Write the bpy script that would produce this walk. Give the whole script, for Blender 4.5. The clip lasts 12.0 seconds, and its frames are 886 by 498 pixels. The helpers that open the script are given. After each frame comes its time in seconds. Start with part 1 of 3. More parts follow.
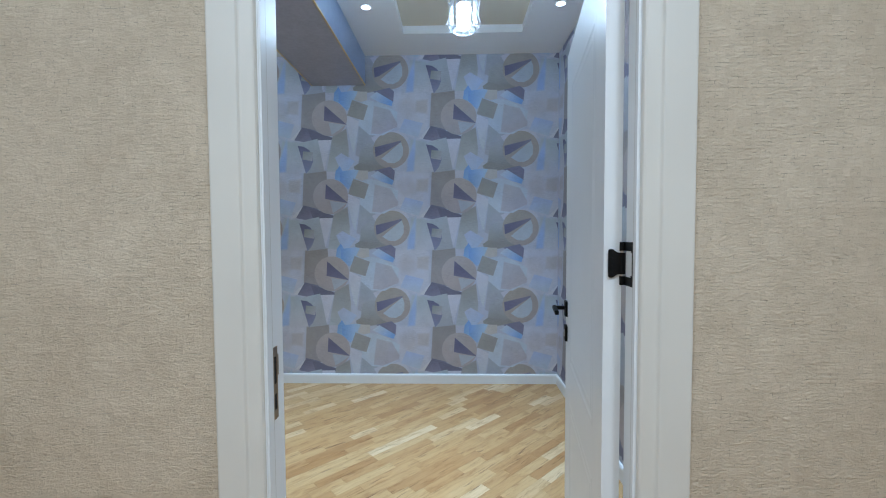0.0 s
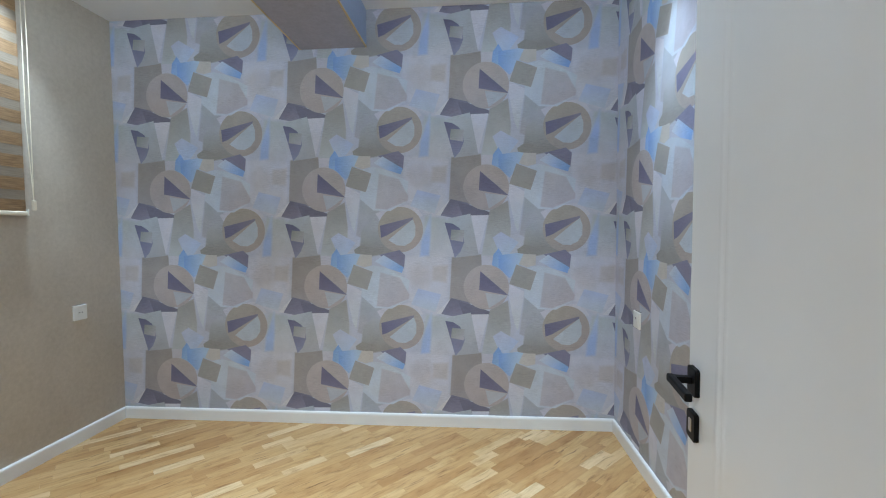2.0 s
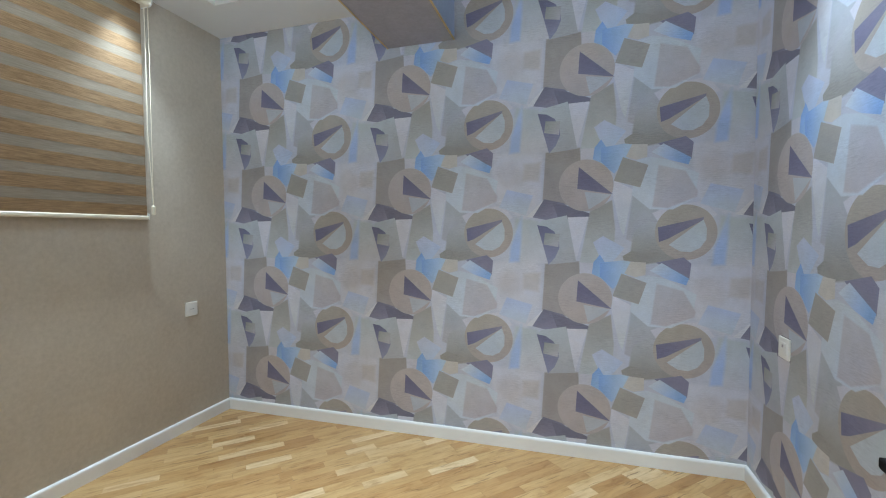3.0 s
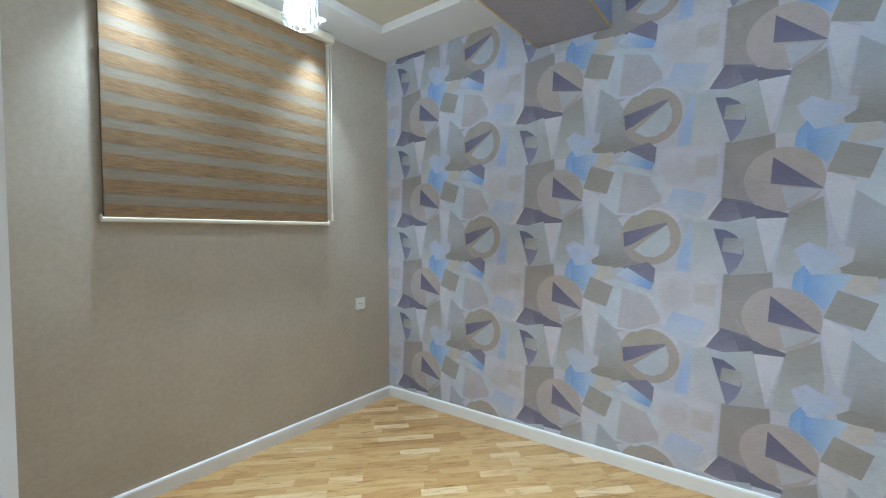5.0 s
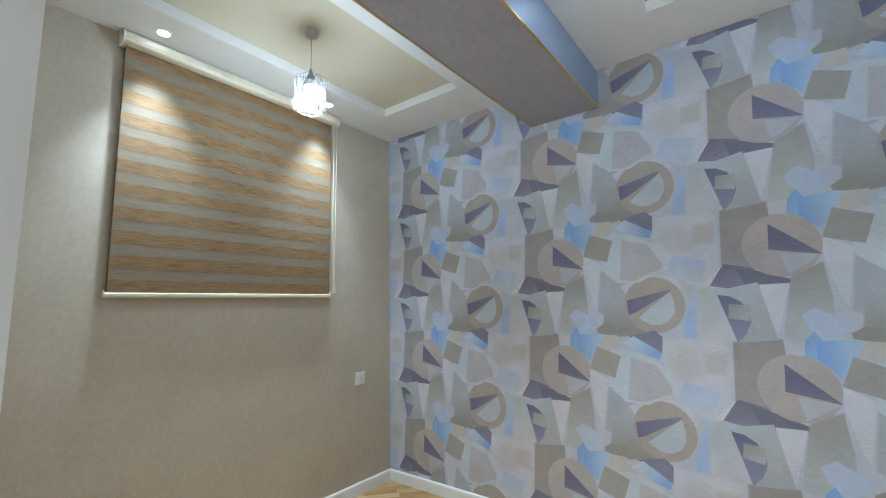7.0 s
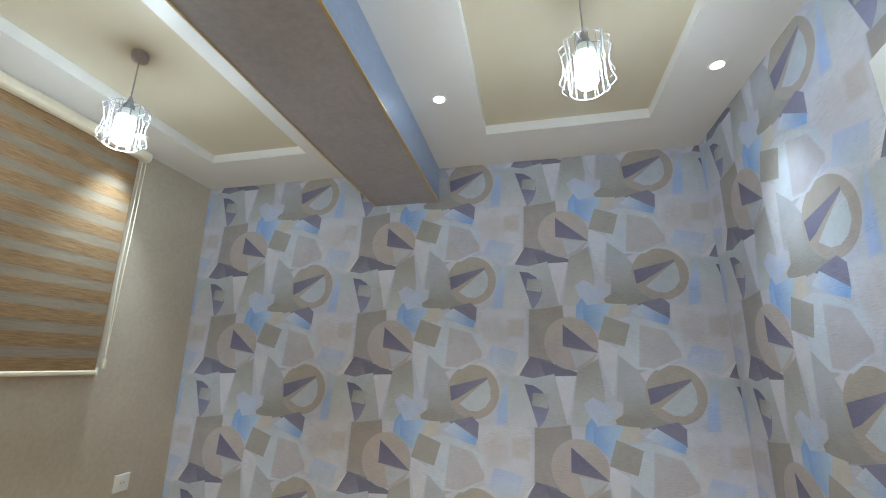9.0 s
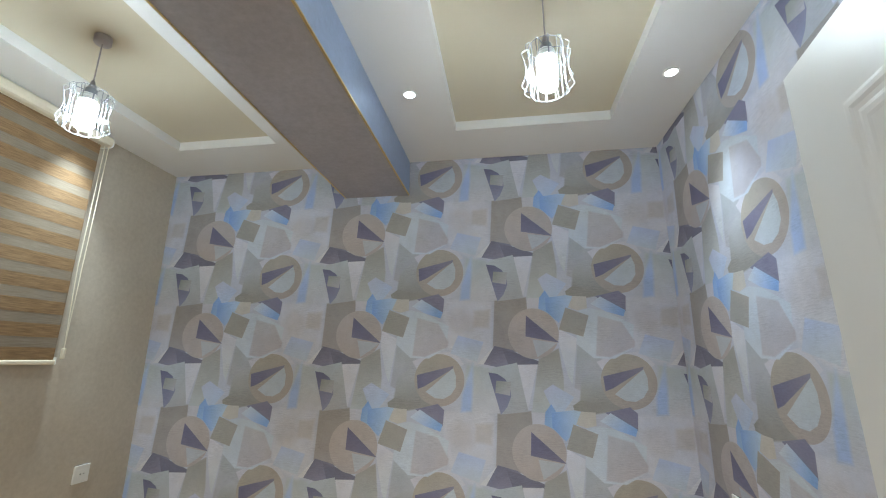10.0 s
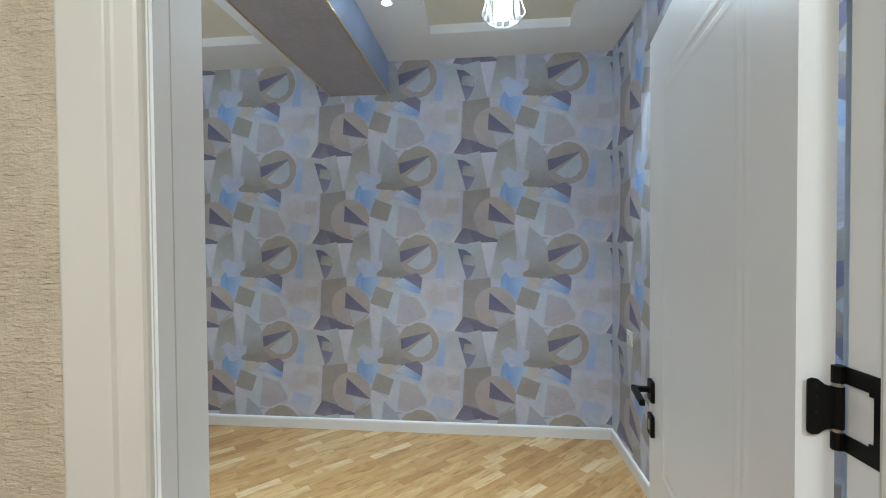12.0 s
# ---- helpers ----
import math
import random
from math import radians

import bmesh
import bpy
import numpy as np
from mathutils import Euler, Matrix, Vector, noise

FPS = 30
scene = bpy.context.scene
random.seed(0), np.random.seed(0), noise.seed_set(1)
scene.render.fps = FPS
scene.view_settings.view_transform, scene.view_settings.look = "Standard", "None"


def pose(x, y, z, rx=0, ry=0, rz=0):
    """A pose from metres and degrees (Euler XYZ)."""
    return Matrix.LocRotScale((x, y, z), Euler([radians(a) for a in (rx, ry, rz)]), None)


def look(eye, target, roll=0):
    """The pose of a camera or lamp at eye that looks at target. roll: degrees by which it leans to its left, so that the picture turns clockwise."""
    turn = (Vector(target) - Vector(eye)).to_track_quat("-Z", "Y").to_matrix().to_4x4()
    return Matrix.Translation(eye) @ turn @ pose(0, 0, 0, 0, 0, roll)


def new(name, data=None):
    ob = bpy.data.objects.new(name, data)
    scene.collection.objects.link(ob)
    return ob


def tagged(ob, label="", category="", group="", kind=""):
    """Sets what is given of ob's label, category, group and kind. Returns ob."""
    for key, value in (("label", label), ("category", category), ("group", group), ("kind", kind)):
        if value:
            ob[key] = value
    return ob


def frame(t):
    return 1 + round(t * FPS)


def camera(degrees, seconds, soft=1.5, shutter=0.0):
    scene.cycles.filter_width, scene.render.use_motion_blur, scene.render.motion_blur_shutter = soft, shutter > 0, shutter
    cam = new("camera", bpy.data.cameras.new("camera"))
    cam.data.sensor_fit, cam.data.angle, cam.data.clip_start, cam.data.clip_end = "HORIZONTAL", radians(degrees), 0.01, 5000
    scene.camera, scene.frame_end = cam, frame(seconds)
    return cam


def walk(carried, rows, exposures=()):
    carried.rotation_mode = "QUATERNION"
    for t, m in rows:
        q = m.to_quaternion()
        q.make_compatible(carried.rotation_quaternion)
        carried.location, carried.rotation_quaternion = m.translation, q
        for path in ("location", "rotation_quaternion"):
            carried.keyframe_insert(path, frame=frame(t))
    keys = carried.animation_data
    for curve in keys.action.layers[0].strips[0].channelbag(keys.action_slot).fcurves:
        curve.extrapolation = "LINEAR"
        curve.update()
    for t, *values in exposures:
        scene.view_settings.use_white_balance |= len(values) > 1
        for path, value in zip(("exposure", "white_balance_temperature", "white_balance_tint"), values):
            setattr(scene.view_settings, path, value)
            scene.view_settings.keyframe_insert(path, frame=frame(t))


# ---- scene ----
cam = camera(92.5, 12.0, soft=1.1)
PATH = [
    (0, (0.621, 0.364, 1.275), (0.57, 2.361, 1.189), -0.3),
    (0.5, (0.591, 0.601, 1.288), (0.548, 2.599, 1.197), -0.4),
    (1, (0.589, 0.818, 1.283), (0.56, 2.815, 1.187), -0.3),
    (1.5, (0.618, 1.018, 1.305), (0.584, 3.015, 1.205), -0.4),
    (2, (0.592, 1.131, 1.298), (0.442, 3.123, 1.204), -0.4),
    (2.5, (0.57, 1.256, 1.299), (0.209, 3.221, 1.208), -0.4),
    (3, (0.578, 1.335, 1.31), (0.007, 3.25, 1.225), -0.3),
    (3.5, (0.541, 1.34, 1.308), (-0.241, 3.179, 1.228), -0.5),
    (3.7, (0.524, 1.333, 1.306), (-0.347, 3.132, 1.229), -0.5),
    (5.3, (0.613, 1.405, 1.319), (-0.627, 2.973, 1.268), -0.3),
    (5.5, (0.612, 1.417, 1.32), (-0.639, 2.978, 1.299), -0.2),
    (6, (0.612, 1.419, 1.321), (-0.64, 2.974, 1.44), -0.3),
    (6.5, (0.614, 1.419, 1.32), (-0.645, 2.963, 1.496), -0.0),
    (6.7, (0.62, 1.405, 1.312), (-0.643, 2.942, 1.52), -0.8),
    (8.3, (0.442, 1.347, 1.447), (-0.174, 3.189, 1.927), -0.1),
    (8.5, (0.453, 1.347, 1.452), (-0.094, 3.205, 1.951), 0.0),
    (9, (0.463, 1.342, 1.442), (0.065, 3.23, 1.969), 0.2),
    (9.5, (0.486, 1.339, 1.429), (0.165, 3.238, 1.97), 0.3),
    (10, (0.502, 1.29, 1.422), (0.225, 3.207, 1.919), 0.1),
    (10.5, (0.543, 1.199, 1.385), (0.295, 3.158, 1.705), -0.2),
    (11, (0.566, 1.086, 1.37), (0.321, 3.071, 1.392), -0.1),
    (11.5, (0.56, 0.937, 1.386), (0.345, 2.926, 1.364), -0.2),
    (12, (0.599, 0.815, 1.397), (0.399, 2.805, 1.359), -0.4),
]
EXPOSURES = [(0, 0.1, 5200, 9.5), (1.5, 0.35, 5700, 11.5), (3.0, 0.41, 6150, 11), (5.5, 0.49, 5900, 8), (6.5, 0.49, 5950, 8), (9.5, 0.36, 6650, 10.5), (11, 0.36, 6550, 10.5), (12, 0.19, 6100, 10.5)]
walk(cam, [(t, look(eye, target, roll)) for t, eye, target, roll in PATH], EXPOSURES)

# world: night outside, the lamps carry the light
world = bpy.data.worlds.new("world")
scene.world = world
world.use_nodes = True
world.node_tree.nodes["Background"].inputs[0].default_value = (0.02, 0.025, 0.04, 1)
world.node_tree.nodes["Background"].inputs[1].default_value = 0.3

BULB_POWER = 106.0
SPOT_POWER = 82.0
HALL_POWER = 40.0
LAMP_COLOUR = (0.76, 0.92, 1.0)
HALL_COLOUR = (0.885, 0.965, 0.955)

# plan, metres
WEST, EAST, NORTH, SOUTH = -1.843, 1.475, 3.862, 1.437
FRAME_BACK, HINGE_BACK = 1.385, 1.350
REVEAL_X0, REVEAL_X1 = 0.153, 1.080
HALL_FACE = 1.285
CEIL = 2.70
TRAY_UP = 2.757
BEAM_X0, BEAM_X1, BEAM_Z = -0.536, -0.096, 2.466
DOOR_X0, DOOR_X1, DOOR_H = 0.200, 1.018, 2.0


# ---------------------------------------------------------------- helpers
def lin(r, g, b, gain=1.0):
    out = []
    for c in (r, g, b):
        c /= 255
        out.append(min(0.95, gain * (c / 12.92 if c < 0.04045 else ((c + 0.055) / 1.055) ** 2.4)))
    return (*out, 1)


def add_box(bm, x0, x1, y0, y1, z0, z1):
    v = [bm.verts.new((x, y, z)) for x in (x0, x1) for y in (y0, y1) for z in (z0, z1)]
    for f in ((0, 1, 3, 2), (4, 6, 7, 5), (0, 4, 5, 1), (2, 3, 7, 6), (0, 2, 6, 4), (1, 5, 7, 3)):
        bm.faces.new([v[i] for i in f])
    return v


def box(x0, x1, y0, y1, z0, z1, bevel=0.0, segments=2):
    bm = bmesh.new()
    add_box(bm, x0, x1, y0, y1, z0, z1)
    bmesh.ops.recalc_face_normals(bm, faces=bm.faces)
    if bevel:
        bmesh.ops.bevel(bm, geom=bm.edges[:], offset=bevel, segments=segments, profile=0.5, affect="EDGES")
    return bm


def prism(profile, a, b, place):
    """A profile of (p, q) pairs swept from a to b; place(s, p, q) gives the point."""
    bm = bmesh.new()
    rings = [[bm.verts.new(place(s, p, q)) for p, q in profile] for s in (a, b)]
    n = len(profile)
    for i in range(n):
        bm.faces.new((rings[0][i], rings[0][(i + 1) % n], rings[1][(i + 1) % n], rings[1][i]))
    bm.faces.new(rings[0][::-1])
    bm.faces.new(rings[1])
    bmesh.ops.recalc_face_normals(bm, faces=bm.faces)
    return bm


def lathe(profile, segments=32, close=True):
    """Turned about z from (radius, height) pairs."""
    bm = bmesh.new()
    rings = []
    for r, z in profile:
        if r < 1e-6:
            rings.append([bm.verts.new((0, 0, z))])
        else:
            rings.append([bm.verts.new((r * math.cos(2 * math.pi * i / segments), r * math.sin(2 * math.pi * i / segments), z)) for i in range(segments)])
    for a, b in zip(rings, rings[1:]):
        for i in range(segments):
            j = (i + 1) % segments
            if len(a) == 1 and len(b) > 1:
                bm.faces.new((a[0], b[j], b[i]))
            elif len(b) == 1 and len(a) > 1:
                bm.faces.new((a[i], a[j], b[0]))
            elif len(a) > 1:
                bm.faces.new((a[i], a[j], b[j], b[i]))
    if close:
        for ring, flip in ((rings[0], True), (rings[-1], False)):
            if len(ring) > 2:
                bm.faces.new(ring[::-1] if flip else ring)
    bmesh.ops.recalc_face_normals(bm, faces=bm.faces)
    return bm


def tube(points, radius, sides=8, closed=False):
    """A round rod along points."""
    bm = bmesh.new()
    pts = [Vector(p) for p in points]
    n = len(pts)
    rings = []
    side = None
    for i, p in enumerate(pts):
        before = pts[i - 1] if (i or closed) else p
        after = pts[(i + 1) % n] if (i < n - 1 or closed) else p
        d = (after - before).normalized()
        if side is None:
            side = d.orthogonal().normalized()
        side = (side - d * side.dot(d)).normalized()
        up = d.cross(side)
        rings.append([bm.verts.new(p + radius * (math.cos(2 * math.pi * k / sides) * side + math.sin(2 * math.pi * k / sides) * up)) for k in range(sides)])
    for i in range(n if closed else n - 1):
        a, b = rings[i], rings[(i + 1) % n]
        for k in range(sides):
            bm.faces.new((a[k], a[(k + 1) % sides], b[(k + 1) % sides], b[k]))
    if not closed:
        bm.faces.new(rings[0][::-1])
        bm.faces.new(rings[-1])
    bmesh.ops.recalc_face_normals(bm, faces=bm.faces)
    return bm


def part(name, bm, material, parent=None, label="", smooth=False):
    me = bpy.data.meshes.new(name)
    bm.to_mesh(me)
    bm.free()
    me.materials.append(material)
    if smooth:
        for p in me.polygons:
            p.use_smooth = True
    ob = new(name, me)
    if parent is not None:
        ob.parent = parent
    if label:
        tagged(ob, label)
    return ob


def thing(name, at, label, category, group=""):
    ob = new(name)
    ob.matrix_basis = at
    ob.empty_display_size = 0.1
    return tagged(ob, label, category, group)


def structure(name, bm, material, label, category, smooth=False):
    return tagged(part(name, bm, material, None, "", smooth), label, category, "", "structure")


# ---------------------------------------------------------------- materials
def material(name):
    m = bpy.data.materials.new(name)
    m.use_nodes = True
    nt = m.node_tree
    return m, nt, nt.nodes["Principled BSDF"]


def node(nt, kind, **settings):
    n = nt.nodes.new(kind)
    for key, value in settings.items():
        if key == "operation":
            n.operation = value
        elif key == "data_type":
            n.data_type = value
        elif key == "blend_type":
            n.blend_type = value
        elif key == "use_clamp":
            n.use_clamp = value
    return n


def noise_node(nt, vector, scale, detail=4.0, rough=0.55, stretch=(1, 1, 1)):
    mp = node(nt, "ShaderNodeMapping")
    mp.inputs["Scale"].default_value = stretch
    nt.links.new(vector, mp.inputs[0])
    n = node(nt, "ShaderNodeTexNoise")
    n.inputs["Scale"].default_value = scale
    n.inputs["Detail"].default_value = detail
    n.inputs["Roughness"].default_value = rough
    nt.links.new(mp.outputs[0], n.inputs["Vector"])
    return n.outputs["Fac"]


def mix_rgb(nt, fac, a, b, blend="MIX"):
    n = node(nt, "ShaderNodeMix", data_type="RGBA", blend_type=blend)
    for value, socket in ((fac, n.inputs[0]), (a, n.inputs[6]), (b, n.inputs[7])):
        if isinstance(value, (int, float)):
            socket.default_value = value
        elif isinstance(value, tuple):
            socket.default_value = value
        else:
            nt.links.new(value, socket)
    return n.outputs[2]


def maths(nt, op, a, b=0.0, c=0.0, clamp=False):
    n = node(nt, "ShaderNodeMath", operation=op, use_clamp=clamp)
    for value, socket in zip((a, b, c), n.inputs):
        if isinstance(value, (int, float)):
            socket.default_value = value
        else:
            nt.links.new(value, socket)
    return n.outputs[0]


def bump(nt, bsdf, height, strength, distance=0.002):
    n = node(nt, "ShaderNodeBump")
    n.inputs["Strength"].default_value = strength
    n.inputs["Distance"].default_value = distance
    nt.links.new(height, n.inputs["Height"])
    nt.links.new(n.outputs[0], bsdf.inputs["Normal"])


def ramp(nt, fac, stops):
    n = node(nt, "ShaderNodeValToRGB")
    els = n.color_ramp.elements
    while len(els) < len(stops):
        els.new(0.5)
    for e, (pos, col) in zip(els, stops):
        e.position, e.color = pos, col
    nt.links.new(fac, n.inputs[0])
    return n.outputs[0]


def paint(name, colour, rough=0.4, vary=0.06, scale=6.0, relief=0.05, grain=220.0, metal=0.0):
    """Painted or moulded surface: faint blotches, fine orange-peel relief."""
    m, nt, b = material(name)
    co = node(nt, "ShaderNodeTexCoord").outputs["Object"]
    big = noise_node(nt, co, scale, 3)
    dark = tuple(c * (1 - vary) for c in colour[:3]) + (1,)
    lite = tuple(min(0.95, c * (1 + vary)) for c in colour[:3]) + (1,)
    nt.links.new(mix_rgb(nt, ramp(nt, big, ((0.3, (0, 0, 0, 1)), (0.7, (1, 1, 1, 1)))), dark, lite), b.inputs["Base Color"])
    fine = noise_node(nt, co, grain, 2)
    nt.links.new(maths(nt, "MULTIPLY_ADD", big, 0.12, rough - 0.06), b.inputs["Roughness"])
    b.inputs["Metallic"].default_value = metal
    if relief:
        bump(nt, b, fine, relief, 0.001)
    return m


def glow(name, colour, strength):
    m, nt, b = material(name)
    b.inputs["Base Color"].default_value = (0.9, 0.9, 0.9, 1)
    b.inputs["Emission Color"].default_value = (*colour, 1)
    b.inputs["Emission Strength"].default_value = strength
    return m


# the printed wallpaper: one motif drawn in print units, repeated across the wall
UNIT_U, UNIT_V = 0.001254, 0.00127
PERIOD_U, PERIOD_V = 1.06 / UNIT_U, 0.64 / UNIT_V
INK = 1.98


class Print:
    def __init__(self, nt):
        self.nt = nt
        uv = node(nt, "ShaderNodeUVMap")
        uv.uv_map = "print"
        self.uv = uv.outputs[0]
        # metres to print units, third coordinate 1
        n = node(nt, "ShaderNodeVectorMath", operation="MULTIPLY_ADD")
        nt.links.new(self.uv, n.inputs[0])
        n.inputs[1].default_value = (1 / UNIT_U, -1 / UNIT_V, 0)
        n.inputs[2].default_value = (-0.329 / UNIT_U, 1.432 / UNIT_V, 1)
        self.p = n.outputs[0]
        self.colour = lin(152, 156, 170, INK)

    def pigment(self, ink):
        r, g, b, a = lin(*ink, INK)
        return (r * 1.0, g, b * 0.975, a)

    def around(self, cx, cy):
        n = node(self.nt, "ShaderNodeVectorMath", operation="WRAP")
        self.nt.links.new(self.p, n.inputs[0])
        n.inputs[1].default_value = (cx + PERIOD_U / 2, cy + PERIOD_V / 2, 50)
        n.inputs[2].default_value = (cx - PERIOD_U / 2, cy - PERIOD_V / 2, -50)
        return n.outputs[0]

    def dot(self, p, vec):
        n = node(self.nt, "ShaderNodeVectorMath", operation="DOT_PRODUCT")
        self.nt.links.new(p, n.inputs[0])
        n.inputs[1].default_value = vec
        return n.outputs["Value"]

    def lay(self, p, inside, soft, ink, fade, alpha):
        mask = maths(self.nt, "MULTIPLY_ADD", inside, 1 / soft, 0.5, clamp=True)
        if alpha < 1:
            mask = maths(self.nt, "MULTIPLY", mask, alpha)
        tone = self.pigment(ink)
        if fade:
            (x0, y0), (x1, y1), other = fade
            dx, dy = x1 - x0, y1 - y0
            k = dx * dx + dy * dy
            t = self.dot(p, (dx / k, dy / k, -(x0 * dx + y0 * dy) / k))
            tone = mix_rgb(self.nt, t, tone, self.pigment(other))
        self.colour = mix_rgb(self.nt, mask, self.colour, tone)

    def poly(self, ink, *pts, soft=1.6, fade=None, alpha=1.0):
        cx = sum(x for x, _ in pts) / len(pts)
        cy = sum(y for _, y in pts) / len(pts)
        p = self.around(cx, cy)
        inside = None
        for (x0, y0), (x1, y1) in zip(pts, pts[1:] + pts[:1]):
            a, b = y0 - y1, x1 - x0
            k = math.hypot(a, b)
            c = -(a * x0 + b * y0)
            if a * cx + b * cy + c < 0:
                k = -k
            d = self.dot(p, (a / k, b / k, c / k))
            inside = d if inside is None else maths(self.nt, "MINIMUM", inside, d)
        self.lay(p, inside, soft, ink, fade, alpha)

    def disc(self, ink, cx, cy, rx, ry, soft=1.6, fade=None, alpha=1.0):
        p = self.around(cx, cy)
        n = node(self.nt, "ShaderNodeVectorMath", operation="MULTIPLY_ADD")
        self.nt.links.new(p, n.inputs[0])
        n.inputs[1].default_value = (1, rx / ry, 0)
        n.inputs[2].default_value = (-cx, -cy * rx / ry, 0)
        ln = node(self.nt, "ShaderNodeVectorMath", operation="LENGTH")
        self.nt.links.new(n.outputs[0], ln.inputs[0])
        self.lay(p, maths(self.nt, "SUBTRACT", rx, ln.outputs["Value"]), soft, ink, fade, alpha)


def wallpaper_print():
    m, nt, b = material("printed_wallpaper")
    w = Print(nt)
    PURPLE, TAUPE = (98, 98, 116), (137, 133, 130)
    PALE, SKY, BLUE = (168, 169, 178), (151, 157, 178), (108, 137, 186)
    # pale grounds and soft washes
    w.poly((161, 163, 177), (690, 245), (860, 235), (925, 260), (918, 470), (850, 560), (715, 470), (690, 330), soft=18)
    w.poly((147, 154, 163), (800, 40), (905, 52), (950, 250), (800, 250), (780, 150), soft=14, fade=((850, 60), (850, 240), (158, 160, 173)))
    w.poly((149, 145, 149), (838, 295), (915, 290), (908, 378), (832, 370), soft=16, alpha=0.65)
    w.disc((152, 149, 158), 775, 345, 62, 60, soft=40, alpha=0.55)
    # dark stem and its boat-shaped foot
    w.poly((128, 125, 126), (92, 250), (240, 236), (246, 300), (215, 490), (78, 470), soft=5, fade=((150, 250), (150, 470), (132, 128, 133)))
    w.poly((124, 121, 124), (92, 250), (165, 235), (243, 235), (246, 330), (88, 330), soft=10, fade=((150, 240), (150, 330), (131, 128, 131)), alpha=0.6)
    w.poly(PURPLE, (33, 540), (85, 458), (172, 478), (214, 512), (198, 544), (108, 555), fade=((90, 470), (120, 550), (114, 113, 134)))
    w.poly(PURPLE, (120, 464), (200, 494), (300, 519), (297, 541), (212, 551), (150, 550))
    w.poly(PALE, (-2, 537), (76, 468), (84, 460), (33, 542), fade=((0, 540), (80, 470), (172, 172, 183)))
    # blue-grey trapezoid with the cut D
    w.poly((147, 154, 164), (58, 70), (75, 52), (187, 29), (230, 238), (105, 252), fade=((90, 60), (170, 240), (139, 142, 152)))
    w.poly((91, 92, 117), (55, 72), (95, 78), (130, 100), (152, 135), (155, 175), (136, 220), (107, 253), fade=((80, 80), (130, 240), (116, 120, 147)))
    w.poly((123, 126, 126), (90, 108), (156, 113), (150, 172), (84, 160), fade=((90, 110), (150, 170), (146, 147, 159)))
    w.poly((169, 170, 182), (190, 38), (280, 36), (228, 233), fade=((230, 40), (228, 220), (161, 163, 177)))
    # grey trapezoid, fading down
    w.poly((131, 130, 132), (378, -35), (392, 95), (385, 242), (243, 242), (286, 14), soft=5, fade=((330, 0), (330, 235), (148, 154, 163)))
    w.poly((158, 159, 172), (244, 240), (302, 240), (297, 292), (244, 297))
    # dark splash beside the ring
    w.poly((139, 145, 157), (462, 450), (530, 485), (575, 525), (560, 640), (470, 655), (436, 640), soft=7, fade=((500, 480), (500, 640), (140, 141, 153)))
    w.poly((123, 122, 123), (475, 96), (530, 55), (590, 100), (660, 220), (520, 243), (450, 230), (456, 186), (440, 166), soft=8, fade=((520, 210), (510, 70), (141, 145, 155)))
    w.poly((123, 122, 123), (424, 210), (460, 186), (520, 200), (520, 243), (428, 228), soft=3)
    # spike
    w.poly((167, 168, 181), (386, 384), (462, 425), (450, 500), (428, 624), (412, 590), (380, 446), fade=((400, 400), (428, 610), (158, 164, 173)))
    # sky-blue sheet and blue leaf
    w.poly(SKY, (300, 150), (320, 136), (392, 90), (440, 164), (432, 174), (456, 188), (430, 226), (340, 242), soft=3, fade=((330, 120), (400, 240), (145, 159, 186)))
    w.poly(BLUE, (296, 288), (303, 238), (330, 204), (352, 240), (384, 352), fade=((310, 220), (370, 350), (136, 160, 186)))
    w.poly(BLUE, (330, 240), (426, 228), (465, 236), (442, 290), (385, 356), (330, 300), fade=((340, 250), (440, 260), (144, 162, 186)))
    w.poly((158, 156, 157), (456, 234), (518, 236), (517, 290), (475, 300), (432, 286))
    # ring with its wedge
    w.poly((161, 162, 175), (530, 512), (610, 500), (690, 468), (722, 462), (788, 540), (640, 620), (560, 560), soft=4)
    w.poly((134, 151, 186), (792, 24), (832, 30), (828, 130), (818, 240), (752, 246), (778, 170), soft=14, fade=((790, 150), (815, 20), (148, 159, 177)))
    w.disc(TAUPE, 670, 107, 118, 116, fade=((600, 30), (740, 190), (138, 131, 133)))
    w.poly((150, 158, 170), (606, 160), (736, 54), (749, 90), (748, 138), (725, 172), (690, 190), (650, 187), fade=((640, 170), (740, 80), (148, 156, 166)))
    w.poly((94, 94, 119), (563, 86), (738, 44), (735, 56), (600, 136), (568, 148), fade=((570, 110), (730, 50), (110, 109, 128)))
    w.poly((106, 106, 129), (558, 236), (664, 212), (694, 238), (687, 306), (620, 280))
    w.poly((160, 169, 184), (519, 281), (580, 237), (686, 301), (671, 344), (600, 306), fade=((550, 260), (660, 320), (110, 140, 186)))
    # lilac sheet with its mauve box, taupe square
    w.poly((157, 165, 178), (474, 302), (530, 290), (600, 306), (716, 368), (700, 470), (620, 515), (530, 512), (458, 450), soft=4, fade=((560, 330), (560, 500), (159, 167, 181)))
    w.poly((147, 145, 156), (562, 326), (722, 370), (713, 440), (722, 456), (700, 468), (600, 508), (540, 502), soft=7, alpha=0.75, fade=((600, 360), (690, 470), (144, 138, 149)))
    w.poly((132, 131, 132), (420, 286), (522, 324), (491, 418), (384, 386), fade=((400, 380), (510, 330), (132, 130, 132)))
    w.poly((145, 156, 186), (760, 410), (880, 440), (848, 530), (722, 492), soft=5, fade=((790, 420), (790, 530), (153, 161, 175)))
